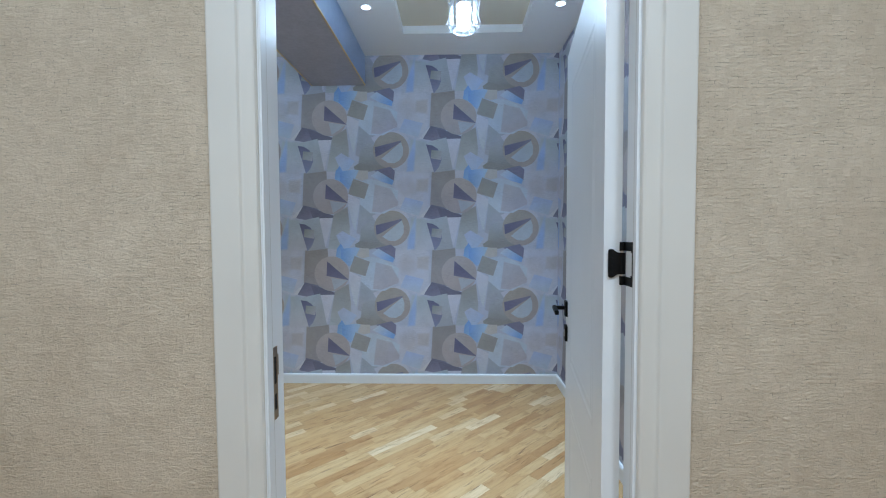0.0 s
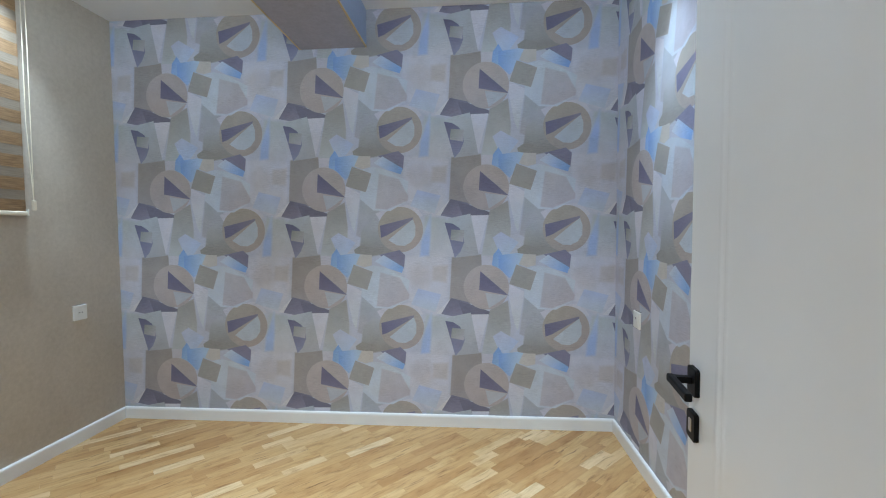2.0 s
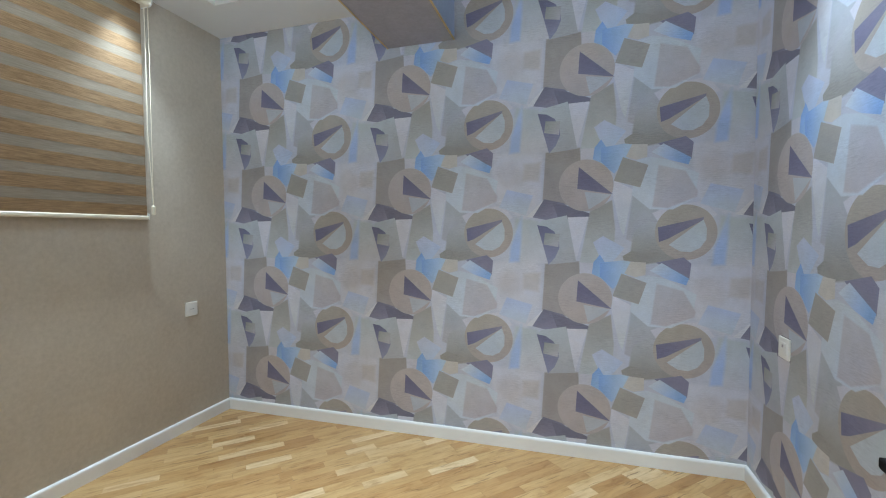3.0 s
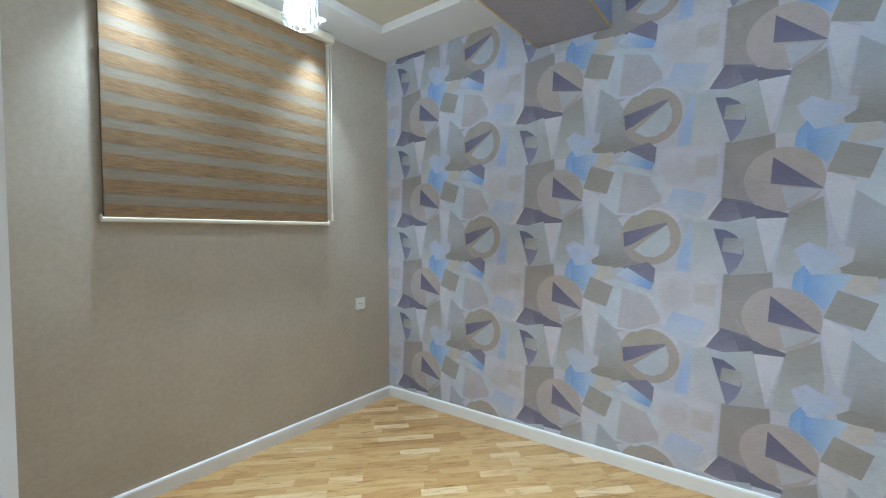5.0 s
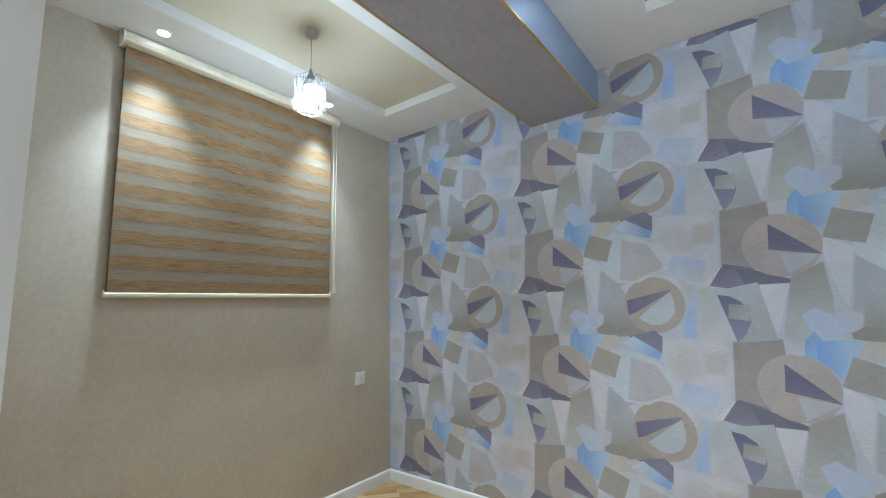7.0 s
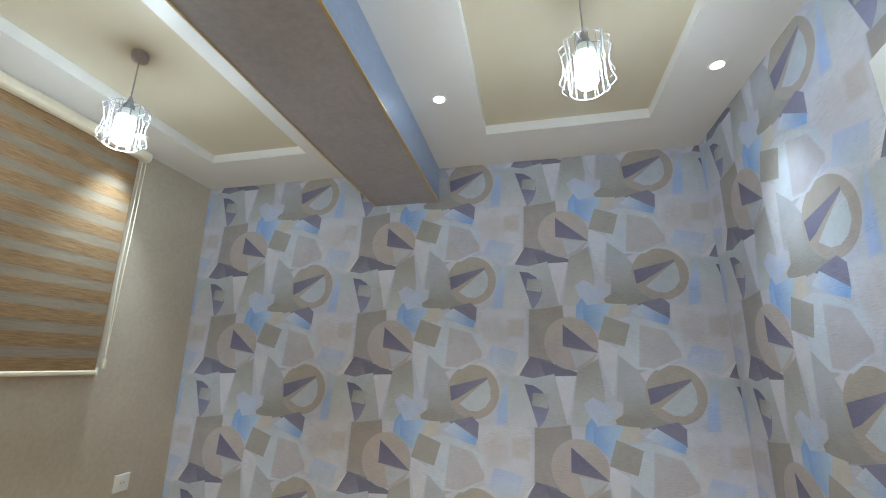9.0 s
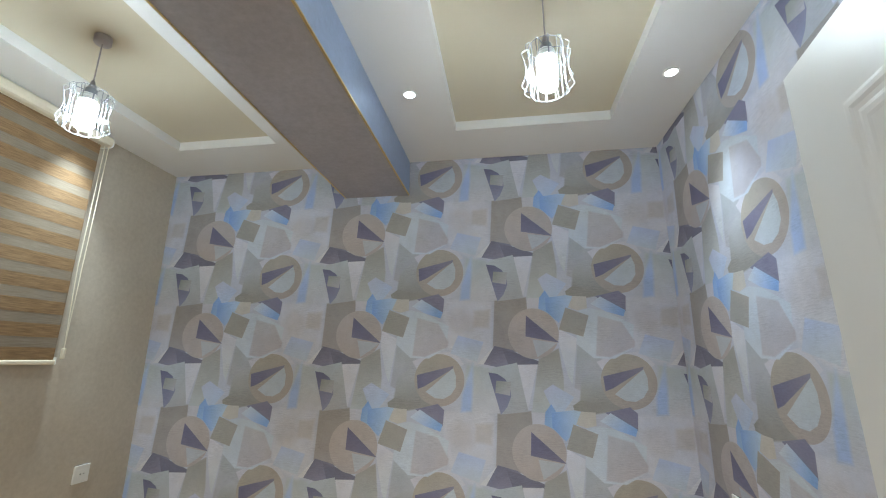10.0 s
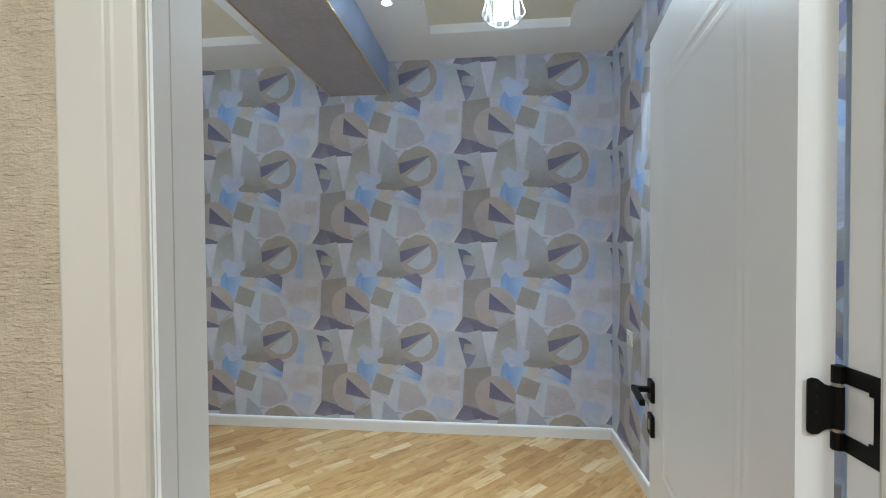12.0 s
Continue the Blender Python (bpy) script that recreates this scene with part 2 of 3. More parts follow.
    # round cap with its wedges
    w.disc((147, 142, 145), 267, 402, 116, 114, fade=((180, 330), (330, 480), (144, 138, 142)))
    w.poly((147, 152, 162), (262, 430), (381, 446), (330, 478), (282, 514))
    w.poly((93, 92, 116), (237, 320), (382, 444), (231, 416), fade=((300, 360), (300, 430), (101, 100, 122)))

    co = node(nt, "ShaderNodeTexCoord").outputs["Object"]
    wash = noise_node(nt, co, 7.5, 6, 0.68)
    weave = noise_node(nt, w.uv, 90, 3, 0.6, (1, 9, 1))
    mixed = mix_rgb(nt, 1.0, w.colour, ramp(nt, wash, ((0.34, (0.88, 0.88, 0.88, 1)), (0.66, (1, 1, 1, 1)))), "MULTIPLY")
    mixed = mix_rgb(nt, 1.0, mixed, ramp(nt, weave, ((0.32, (0.86, 0.86, 0.87, 1)), (0.68, (1, 1, 1, 1)))), "MULTIPLY")
    hue = noise_node(nt, co, 3.2, 4, 0.6)
    mixed = mix_rgb(nt, 1.0, mixed, ramp(nt, hue, ((0.36, (1.0, 0.975, 0.93, 1)), (0.64, (0.965, 0.98, 1.0, 1)))), "MULTIPLY")
    # horizontal brush ripples, stronger in patches
    ripple = noise_node(nt, w.uv, 26, 4, 0.65, (1, 7, 1))
    patchy = ramp(nt, noise_node(nt, w.uv, 5, 3, 0.6, (1, 1.6, 1)), ((0.40, (0.1, 0.1, 0.1, 1)), (0.62, (1, 1, 1, 1))))
    mixed = mix_rgb(nt, patchy, mixed, mix_rgb(nt, 1.0, mixed, ramp(nt, ripple, ((0.38, (0.88, 0.88, 0.89, 1)), (0.58, (1.04, 1.04, 1.03, 1)))), "MULTIPLY"))
    nt.links.new(mixed, b.inputs["Base Color"])
    b.inputs["Roughness"].default_value = 0.58
    b.inputs["Specular IOR Level"].default_value = 0.22
    bump(nt, b, maths(nt, "MULTIPLY_ADD", maths(nt, "MULTIPLY", ripple, patchy), 1.2, weave), 0.45, 0.0014)
    return m


def plain_vinyl(name, colour, shade, rough=0.55, metal=0.0, relief=0.3):
    """Plain mottled vinyl paper with a fine crushed grain."""
    m, nt, b = material(name)
    co = node(nt, "ShaderNodeTexCoord").outputs["Object"]
    big = noise_node(nt, co, 4.0, 5, 0.65)
    mid = noise_node(nt, co, 38.0, 5, 0.7)
    fac = maths(nt, "MULTIPLY_ADD", mid, 0.6, maths(nt, "MULTIPLY", big, 0.4))
    nt.links.new(ramp(nt, fac, ((0.36, shade), (0.64, colour))), b.inputs["Base Color"])
    fine = noise_node(nt, co, 160.0, 4, 0.6, (1, 1, 1.6))
    nt.links.new(maths(nt, "MULTIPLY_ADD", mid, 0.2, rough - 0.1), b.inputs["Roughness"])
    b.inputs["Metallic"].default_value = metal
    bump(nt, b, maths(nt, "ADD", fine, mid), relief, 0.0012)
    return m


def hall_vinyl():
    """Heavy beige vinyl with a woven relief of small blocks and short ledges."""
    m, nt, b = material("hall_wallpaper")
    co = node(nt, "ShaderNodeTexCoord").outputs["Object"]
    split = node(nt, "ShaderNodeSeparateXYZ")
    nt.links.new(co, split.inputs[0])
    warp = noise_node(nt, co, 45, 3)
    flat = node(nt, "ShaderNodeCombineXYZ")
    nt.links.new(maths(nt, "MULTIPLY_ADD", warp, 0.009, maths(nt, "ADD", split.outputs[0], split.outputs[1])), flat.inputs[0])
    nt.links.new(maths(nt, "MULTIPLY_ADD", warp, 0.006, split.outputs[2]), flat.inputs[1])

    def blocks(width, height, joint, seed):
        n = node(nt, "ShaderNodeTexBrick")
        n.offset, n.offset_frequency, n.squash = 0.37, 2, 1.0
        n.inputs["Scale"].default_value = 1.0
        n.inputs["Brick Width"].default_value = width
        n.inputs["Row Height"].default_value = height
        n.inputs["Mortar Size"].default_value = joint
        n.inputs["Mortar Smooth"].default_value = 0.3
        n.inputs["Color1"].default_value = (0, 0, 0, 1)
        n.inputs["Color2"].default_value = (1, 1, 1, 1)
        n.inputs["Mortar"].default_value = (0.5, 0.5, 0.5, 1)
        mp = node(nt, "ShaderNodeMapping")
        mp.inputs["Location"].default_value = (seed, seed * 0.7, 0)
        nt.links.new(flat.outputs[0], mp.inputs[0])
        nt.links.new(mp.outputs[0], n.inputs["Vector"])
        return n

    big, small = blocks(0.019, 0.021, 0.0009, 0.0), blocks(0.030, 0.0075, 0.0007, 3.3)
    where = ramp(nt, noise_node(nt, co, 55, 3, 0.6, (1, 1, 2.0)), ((0.54, (0, 0, 0, 1)), (0.66, (1, 1, 1, 1))))
    crack = maths(nt, "MULTIPLY", small.outputs["Fac"], where)
    patch = noise_node(nt, co, 6, 4, 0.6)
    tone = maths(nt, "MULTIPLY_ADD", patch, 0.7, maths(nt, "MULTIPLY_ADD", big.outputs["Color"], 0.16, maths(nt, "MULTIPLY", small.outputs["Color"], 0.10)))
    c1 = ramp(nt, tone, ((0.25, lin(168, 156, 137, 1.58)), (0.75, lin(187, 176, 158, 1.58))))
    c2 = mix_rgb(nt, maths(nt, "MULTIPLY", crack, 0.45), c1, lin(104, 90, 74))
    nt.links.new(mix_rgb(nt, maths(nt, "MULTIPLY", big.outputs["Fac"], 0.05), c2, lin(120, 106, 90)), b.inputs["Base Color"])
    b.inputs["Roughness"].default_value = 0.46
    height = maths(nt, "MULTIPLY_ADD", big.outputs["Color"], 0.5, maths(nt, "MULTIPLY_ADD", small.outputs["Color"], 0.4, maths(nt, "MULTIPLY", crack, -0.7)))
    rough = noise_node(nt, co, 95, 4, 0.7, (1, 1, 2.2))
    bump(nt, b, maths(nt, "MULTIPLY_ADD", rough, 1.6, height), 0.8, 0.0036)
    return m


def oak(name, island):
    """Lacquered oak: tone per strip, long grain, knots and dark streaks."""
    m, nt, b = material(name)
    if island:
        rnd = node(nt, "ShaderNodeNewGeometry").outputs["Random Per Island"]
    else:
        rnd = node(nt, "ShaderNodeObjectInfo").outputs["Random"]
    geo = node(nt, "ShaderNodeNewGeometry").outputs["Position"]
    turn = node(nt, "ShaderNodeMapping")
    turn.inputs["Rotation"].default_value = (0, 0, radians(-45))
    nt.links.new(geo, turn.inputs[0])
    off = node(nt, "ShaderNodeCombineXYZ")
    nt.links.new(maths(nt, "MULTIPLY", rnd, 37.0), off.inputs[2])
    nt.links.new(maths(nt, "MULTIPLY", rnd, 11.0), off.inputs[0])
    add = node(nt, "ShaderNodeVectorMath", operation="ADD")
    nt.links.new(turn.outputs[0], add.inputs[0])
    nt.links.new(off.outputs[0], add.inputs[1])
    p = add.outputs[0]
    swirl = node(nt, "ShaderNodeVectorMath", operation="MULTIPLY_ADD")
    wave = node(nt, "ShaderNodeTexNoise")
    wave.inputs["Scale"].default_value = 7.0
    wave.inputs["Detail"].default_value = 2.0
    nt.links.new(p, wave.inputs["Vector"])
    nt.links.new(wave.outputs["Color"], swirl.inputs[0])
    swirl.inputs[1].default_value = (0.05, 0.035, 0)
    nt.links.new(p, swirl.inputs[2])
    q = swirl.outputs[0]
    grain = noise_node(nt, q, 26, 5, 0.62, (0.22, 3.2, 1))
    broad = noise_node(nt, q, 10, 5, 0.66, (0.6, 2.4, 1))
    tone = ramp(nt, rnd, ((0.0, lin(172, 129, 80)), (0.10, lin(186, 145, 94)), (0.5, lin(198, 160, 108)), (0.88, lin(207, 173, 122)), (1.0, lin(226, 200, 158))))
    c = mix_rgb(nt, 0.4, tone, ramp(nt, grain, ((0.3, (0.66, 0.57, 0.48, 1)), (0.55, (1, 1, 1, 1)))), "MULTIPLY")
    c = mix_rgb(nt, 0.75, c, ramp(nt, broad, ((0.33, (0.62, 0.49, 0.36, 1)), (0.46, (0.9, 0.86, 0.8, 1)), (0.6, (1, 1, 1, 1)))), "MULTIPLY")
    streak = noise_node(nt, q, 12, 3, 0.6, (0.4, 4.5, 1))
    c = mix_rgb(nt, ramp(nt, streak, ((0.61, (0, 0, 0, 1)), (0.71, (0.75, 0.75, 0.75, 1)))), c, lin(112, 74, 42))
    nt.links.new(c, b.inputs["Base Color"])
    nt.links.new(maths(nt, "MULTIPLY_ADD", grain, 0.18, 0.24), b.inputs["Roughness"])
    bump(nt, b, grain, 0.08, 0.0006)
    return m


def blind_cloth(name, sheer):
    m, nt, b = material(name)
    co = node(nt, "ShaderNodeTexCoord").outputs["Object"]
    slub = noise_node(nt, co, 40, 5, 0.7, (1, 0.25, 5.0))
    fine = noise_node(nt, co, 300, 2, 0.5, (1, 1, 1))
    if sheer:
        colour = ramp(nt, slub, ((0.3, lin(146, 132, 114)), (0.7, lin(173, 159, 140))))
    else:
        colour = ramp(nt, slub, ((0.28, lin(100, 76, 50)), (0.5, lin(134, 106, 74)), (0.72, lin(156, 128, 92))))
    nt.links.new(colour, b.inputs["Base Color"])
    b.inputs["Roughness"].default_value = 0.8
    bump(nt, b, maths(nt, "ADD", slub, fine), 0.25, 0.001)
    if sheer:
        clear = node(nt, "ShaderNodeBsdfTransparent")
        mixer = node(nt, "ShaderNodeMixShader")
        mixer.inputs[0].default_value = 0.6
        nt.links.new(clear.outputs[0], mixer.inputs[1])
        nt.links.new(b.outputs[0], mixer.inputs[2])
        out = nt.nodes["Material Output"]
        nt.links.new(mixer.outputs[0], out.inputs["Surface"])
    return m


M_PRINT = wallpaper_print()
M_TAUPE = plain_vinyl("taupe_vinyl", lin(188, 179, 165, 1.16), lin(176, 166, 151, 1.11))
M_BEAM = plain_vinyl("beam_side_vinyl", lin(138, 152, 176, 1.45), lin(126, 140, 164, 1.4), 0.42, 0.3, 0.3)
M_SOFFIT = plain_vinyl("beam_soffit_vinyl", lin(150, 149, 158, 1.4), lin(138, 137, 146, 1.33), 0.5, 0.0, 0.3)
M_HALL = hall_vinyl()
M_CEIL = paint("ceiling_paint", lin(230, 230, 229), 0.42, 0.02, 2.0, 0.03)
M_CREAM = paint("cream_ceiling_paint", lin(208, 199, 178), 0.3, 0.02, 2.0, 0.02)
# light put into colour: one lacquer, cooler for the room, creamier for the hall
M_WHITE = paint("room_lit_lacquer", lin(237, 240, 243), 0.34, 0.02, 3.0, 0.03)
M_CASING = paint("hall_lit_lacquer", lin(225, 223, 217), 0.36, 0.03, 3.0, 0.03)
M_BASE = paint("white_baseboard", lin(241, 243, 244), 0.35, 0.03, 5.0, 0.02)
M_BLACK = paint("black_hardware", (0.006, 0.006, 0.0065, 1), 0.5, 0.1, 30.0, 0.05)
M_BLACK.node_tree.nodes["Principled BSDF"].inputs["Specular IOR Level"].default_value = 0.15
M_STEEL = paint("brushed_steel", (0.55, 0.53, 0.5, 1), 0.35, 0.05, 40.0, 0.05, metal=1.0)
M_BRASS = paint("strike_brass", (0.36, 0.28, 0.2, 1), 0.38, 0.2, 40.0, 0.05, metal=1.0)
M_GOLD = paint("gold_edge_trim", (0.75, 0.56, 0.26, 1), 0.3, 0.05, 40.0, 0.03, metal=1.0)
M_PLASTIC = paint("white_plastic", lin(236, 236, 232), 0.3, 0.01, 10.0, 0.01)
M_CORD = paint("ivory_plastic", lin(226, 217, 196), 0.35, 0.03, 20.0, 0.02)
M_GREY = paint("grey_plastic", lin(176, 170, 172), 0.4, 0.03, 20.0, 0.02)
M_SEAL = paint("pale_rubber", lin(205, 204, 202), 0.6, 0.03, 20.0, 0.02)
M_WIRE = paint("white_wire", lin(150, 154, 160), 0.35, 0.03, 40.0, 0.02)
M_DARK = paint("dark_gap", (0.02, 0.018, 0.016, 1), 0.8, 0.1, 10.0, 0.0)
M_BULB = glow("bulb_glow", LAMP_COLOUR, BULB_POWER)
M_LENS = glow("downlight_glow", LAMP_COLOUR, 14.0)
M_HALLGLOW = glow("added_hall_glow", HALL_COLOUR, 6.0)
M_CLOTH = blind_cloth("blind_wood_cloth", False)
M_SHEER = blind_cloth("blind_sheer_cloth", True)
M_OAK = oak("oak_strip", False)
M_OAK_REST = oak("oak_strip_joined", True)


# ---------------------------------------------------------------- structure
def printed_wall(name, bm, label, along):
    """along(co) gives the running length of the paper in metres."""
    ob = structure(name, bm, M_PRINT, label, "wall")
    layer = ob.data.uv_layers.new(name="print")
    for loop in ob.data.loops:
        co = ob.data.vertices[loop.vertex_index].co
        layer.data[loop.index].uv = (along(co), co.z)
    return ob


printed_wall("wall_north", box(WEST - 0.15, EAST + 0.15, NORTH, NORTH + 0.15, -0.02, 2.9),
             "wall with blue and grey geometric printed wallpaper", lambda co: co.x)
printed_wall("wall_east", box(EAST, EAST + 0.15, HALL_FACE + 0.02, NORTH, -0.02, 2.9),
             "side wall with blue and grey geometric printed wallpaper", lambda co: 1.169 + 2.96 - co.y)
structure("wall_west", box(WEST - 0.15, WEST, HALL_FACE + 0.02, NORTH, -0.02, 2.9), M_TAUPE,
          "window wall covered in plain taupe mottled vinyl paper", "wall")


def door_wall(y0, y1, x0, x1, z1, gap0, gap1, head):
    bm = bmesh.new()
    add_box(bm, x0, gap0, y0, y1, -0.02, z1)
    add_box(bm, gap1, x1, y0, y1, -0.02, z1)
    add_box(bm, gap0, gap1, y0, y1, head, z1)
    bmesh.ops.recalc_face_normals(bm, faces=bm.faces)
    return bm


structure("wall_south", door_wall(HALL_FACE + 0.0375, SOUTH, WEST, EAST, 2.9, REVEAL_X0 - 0.012, REVEAL_X1 + 0.012, DOOR_H + 0.06), M_TAUPE, "room side of the door wall in plain taupe paper", "wall")
structure("wall_hall", door_wall(HALL_FACE, HALL_FACE + 0.0375, -1.6, 2.8, 2.72, DOOR_X0 - 0.03, DOOR_X1 + 0.03, DOOR_H + 0.04), M_HALL, "hall wall in heavy beige relief wallpaper", "wall")
structure("wall_hall_west", box(-1.75, -1.6, -1.2, HALL_FACE, -0.02, 2.72), M_HALL, "end wall of the hall in beige relief wallpaper", "wall")
structure("wall_hall_east", box(2.8, 2.95, -1.2, HALL_FACE, -0.02, 2.72), M_HALL, "end wall of the hall in beige relief wallpaper", "wall")
structure("wall_hall_south", box(-1.75, 2.95, -1.35, -1.2, -0.02, 2.72), M_HALL, "back wall of the hall in beige relief wallpaper", "wall")
structure("ceiling_hall", box(-1.75, 2.95, -1.35, HALL_FACE, 2.72, 2.85), M_CEIL, "plain white hall ceiling", "ceiling")
structure("floor_hall", box(-1.75, 2.95, -1.35, HALL_FACE + 0.04, -0.05, -0.002), M_OAK, "oak floor of the hall", "floor")


def tray_ceiling():
    """White ceiling with two rectangular recesses, between their soft lips."""
    bm = bmesh.new()
    xs = [WEST, TRAY_W[0], TRAY_W[1], (BEAM_X0 + BEAM_X1) / 2, TRAY_E[0], TRAY_E[1], EAST]
    ys = [SOUTH, TRAY_Y[0], TRAY_Y[1], NORTH]
    for i in range(6):
        for j in range(3):
            if j == 1 and i in (1, 4):
                continue
            add_box(bm, xs[i], xs[i + 1], ys[j], ys[j + 1], CEIL, TRAY_UP)
    add_box(bm, WEST - 0.15, EAST + 0.15, HALL_FACE + 0.04, NORTH + 0.15, 2.9, 3.0)
    bmesh.ops.recalc_face_normals(bm, faces=bm.faces)
    return bm


TRAY_W, TRAY_E, TRAY_Y = (-1.520, -0.855), (0.258, 1.120), (1.725, 3.492)
structure("ceiling", tray_ceiling(), M_CEIL, "white plasterboard ceiling with two recessed trays", "ceiling")
for name, (x0, x1) in (("ceiling_tray_west", TRAY_W), ("ceiling_tray_east", TRAY_E)):
    structure(name, box(x0 - 0.05, x1 + 0.05, TRAY_Y[0] - 0.05, TRAY_Y[1] + 0.05, TRAY_UP, TRAY_UP + 0.03), M_CREAM, "cream painted field of the ceiling tray", "ceiling")

beam = structure("beam", box(BEAM_X0, BEAM_X1, SOUTH, NORTH, BEAM_Z, CEIL + 0.02), M_BEAM, "ceiling beam covered in satin blue-grey vinyl paper", "beam")
part("soffit", box(BEAM_X0 + 0.002, BEAM_X1 - 0.002, SOUTH + 0.001, NORTH - 0.001, BEAM_Z - 0.0012, BEAM_Z + 0.001), M_SOFFIT, beam, "grey-lilac vinyl underside")
for x, s in ((BEAM_X0, -1), (BEAM_X1, 1)):
    bm = bmesh.new()
    for a0, a1, b0, b1 in ((x - 0.0015 * (s < 0), x + 0.0015 * (s > 0), BEAM_Z - 0.0030, BEAM_Z + 0.006), (min(x, x - s * 0.007), max(x, x - s * 0.007), BEAM_Z - 0.0030, BEAM_Z - 0.0013)):
        add_box(bm, a0, a1, SOUTH + 0.001, NORTH - 0.001, b0, b1)
    part("edge_trim", bm, M_GOLD, beam, "thin gold corner strip")


def skirting(a, b, place):
    profile = ((0, 0), (0.014, 0), (0.014, 0.066), (0.0125, 0.073), (0.009, 0.078), (0.004, 0.080), (0, 0.080))
    return prism(profile, a, b, place)


BASE_LABEL = "white baseboard with a rounded top edge"
structure("baseboard_north", skirting(WEST, EAST, lambda s, p, q: (s, NORTH - p, q)), M_BASE, BASE_LABEL, "baseboard")
structure("baseboard_west", skirting(SOUTH, NORTH - 0.014, lambda s, p, q: (WEST + p, s, q)), M_BASE, BASE_LABEL, "baseboard")
structure("baseboard_east", skirting(SOUTH, NORTH - 0.014, lambda s, p, q: (EAST - p, s, q)), M_BASE, BASE_LABEL, "baseboard")
structure("baseboard_south", skirting(WEST + 0.014, REVEAL_X0 - 0.011, lambda s, p, q: (s, SOUTH + p, q)), M_BASE, BASE_LABEL, "baseboard")


# ---------------------------------------------------------------- door frame and door
frame_root = tagged(new("door_frame"), "white lacquered door frame with moulded architrave", "door frame", "", "structure")
frame_root.matrix_basis = pose(0, 0, 0)
CASING = ((0.0, 0.0), (0.0, 0.010), (0.002, 0.0135), (0.006, 0.0150), (0.072, 0.0150), (0.075, 0.0142), (0.079, 0.0100), (0.083, 0.0085), (0.110, 0.0085), (0.115, 0.0070), (0.118, 0.0030), (0.119, -0.006), (0.119, -0.02), (0.1, -0.02), (0.1, 0.0))


def casing(side):
    x = DOOR_X0 - 0.107 if side < 0 else DOOR_X1 + 0.115
    if side < 0:
        return prism([(p * 0.88, q) for p, q in CASING], 0, DOOR_H + 0.022, lambda s, p, q: (x + p, HALL_FACE - q, s))
    return prism([(p * 0.94, q) for p, q in CASING], 0, DOOR_H + 0.022, lambda s, p, q: (x - 0.002 - p, HALL_FACE - q, s))


part("architrave", casing(-1), M_CASING, frame_root)
part("architrave", casing(1), M_CASING, frame_root)
part("head_architrave", prism(CASING, DOOR_X0 - 0.107, DOOR_X1 + 0.113, lambda s, p, q: (s, HALL_FACE - q * 0.98, DOOR_H + 0.123 - p)), M_CASING, frame_root)
REB = 1.316
for name, x0, x1, xs in (("jamb", DOOR_X0 - 0.030, DOOR_X0, DOOR_X0 + 0.0045), ("jamb", DOOR_X1, DOOR_X1 + 0.030, DOOR_X1 - 0.0045)):
    bm = bmesh.new()
    add_box(bm, x0, x1, HALL_FACE + 0.002, FRAME_BACK if x0 < 0.5 else HINGE_BACK, 0, DOOR_H)
    add_box(bm, min(xs, x0 + 0.001), max(xs, x1 - 0.001), HALL_FACE + 0.004, REB if x0 < 0.5 else 1.301, 0, DOOR_H)
    bmesh.ops.recalc_face_normals(bm, faces=bm.faces)
    part(name, bm, M_WHITE, frame_root)
    seal = DOOR_X0 + 0.002 if x0 < 0.5 else DOOR_X1 - 0.002
    part("seal", box(seal - 0.002, seal + 0.002, REB if x0 < 0.5 else 1.301, REB + 0.004 if x0 < 0.5 else 1.305, 0.002, DOOR_H - 0.002, 0.001), M_SEAL, frame_root, "pale grey rubber door seal")
part("head_jamb", box(DOOR_X0 - 0.03, DOOR_X1 + 0.03, HALL_FACE + 0.002, FRAME_BACK, DOOR_H, DOOR_H + 0.03), M_WHITE, frame_root)
# deeper reveal on the room side
for xa, xb in ((REVEAL_X0 - 0.010, REVEAL_X0), (REVEAL_X1, REVEAL_X1 + 0.010)):
    part("reveal", box(xa, xb, HALL_FACE + 0.040, SOUTH + 0.001, 0, DOOR_H + 0.05), M_WHITE, frame_root)
for x0, x1 in ((REVEAL_X0, DOOR_X0 - 0.029), (DOOR_X1 + 0.029, REVEAL_X1)):
    part("frame_packer", box(x0, x1, HALL_FACE + 0.040, (FRAME_BACK if x0 < 0.5 else HINGE_BACK) - 0.001, 0, DOOR_H + 0.03), M_WHITE, frame_root)
part("head_reveal", box(REVEAL_X0, REVEAL_X1, FRAME_BACK, SOUTH + 0.001, DOOR_H + 0.032, DOOR_H + 0.055), M_WHITE, frame_root)


def strike():
    bm = bmesh.new()
    x0, x1 = DOOR_X0 + 0.0001, DOOR_X0 + 0.0022
    ya, yb = 1.3225, 1.3465
    za, zb = 0.835, 1.005
    # plate with two openings
    for y0, y1, z0, z1 in ((ya, ya + 0.005, za, zb), (yb - 0.005, yb, za, zb), (ya + 0.005, yb - 0.005, za, za + 0.022), (ya + 0.005, yb - 0.005, 0.895, 0.918), (ya + 0.005, yb - 0.005, zb - 0.022, zb), (yb, yb + 0.006, 0.935, 0.985)):
        add_box(bm, x0, x1, y0, y1, z0, z1)
    bmesh.ops.recalc_face_normals(bm, faces=bm.faces)
    return bm


part("strike_plate", strike(), M_BRASS, frame_root, "worn metal strike plate with two openings")
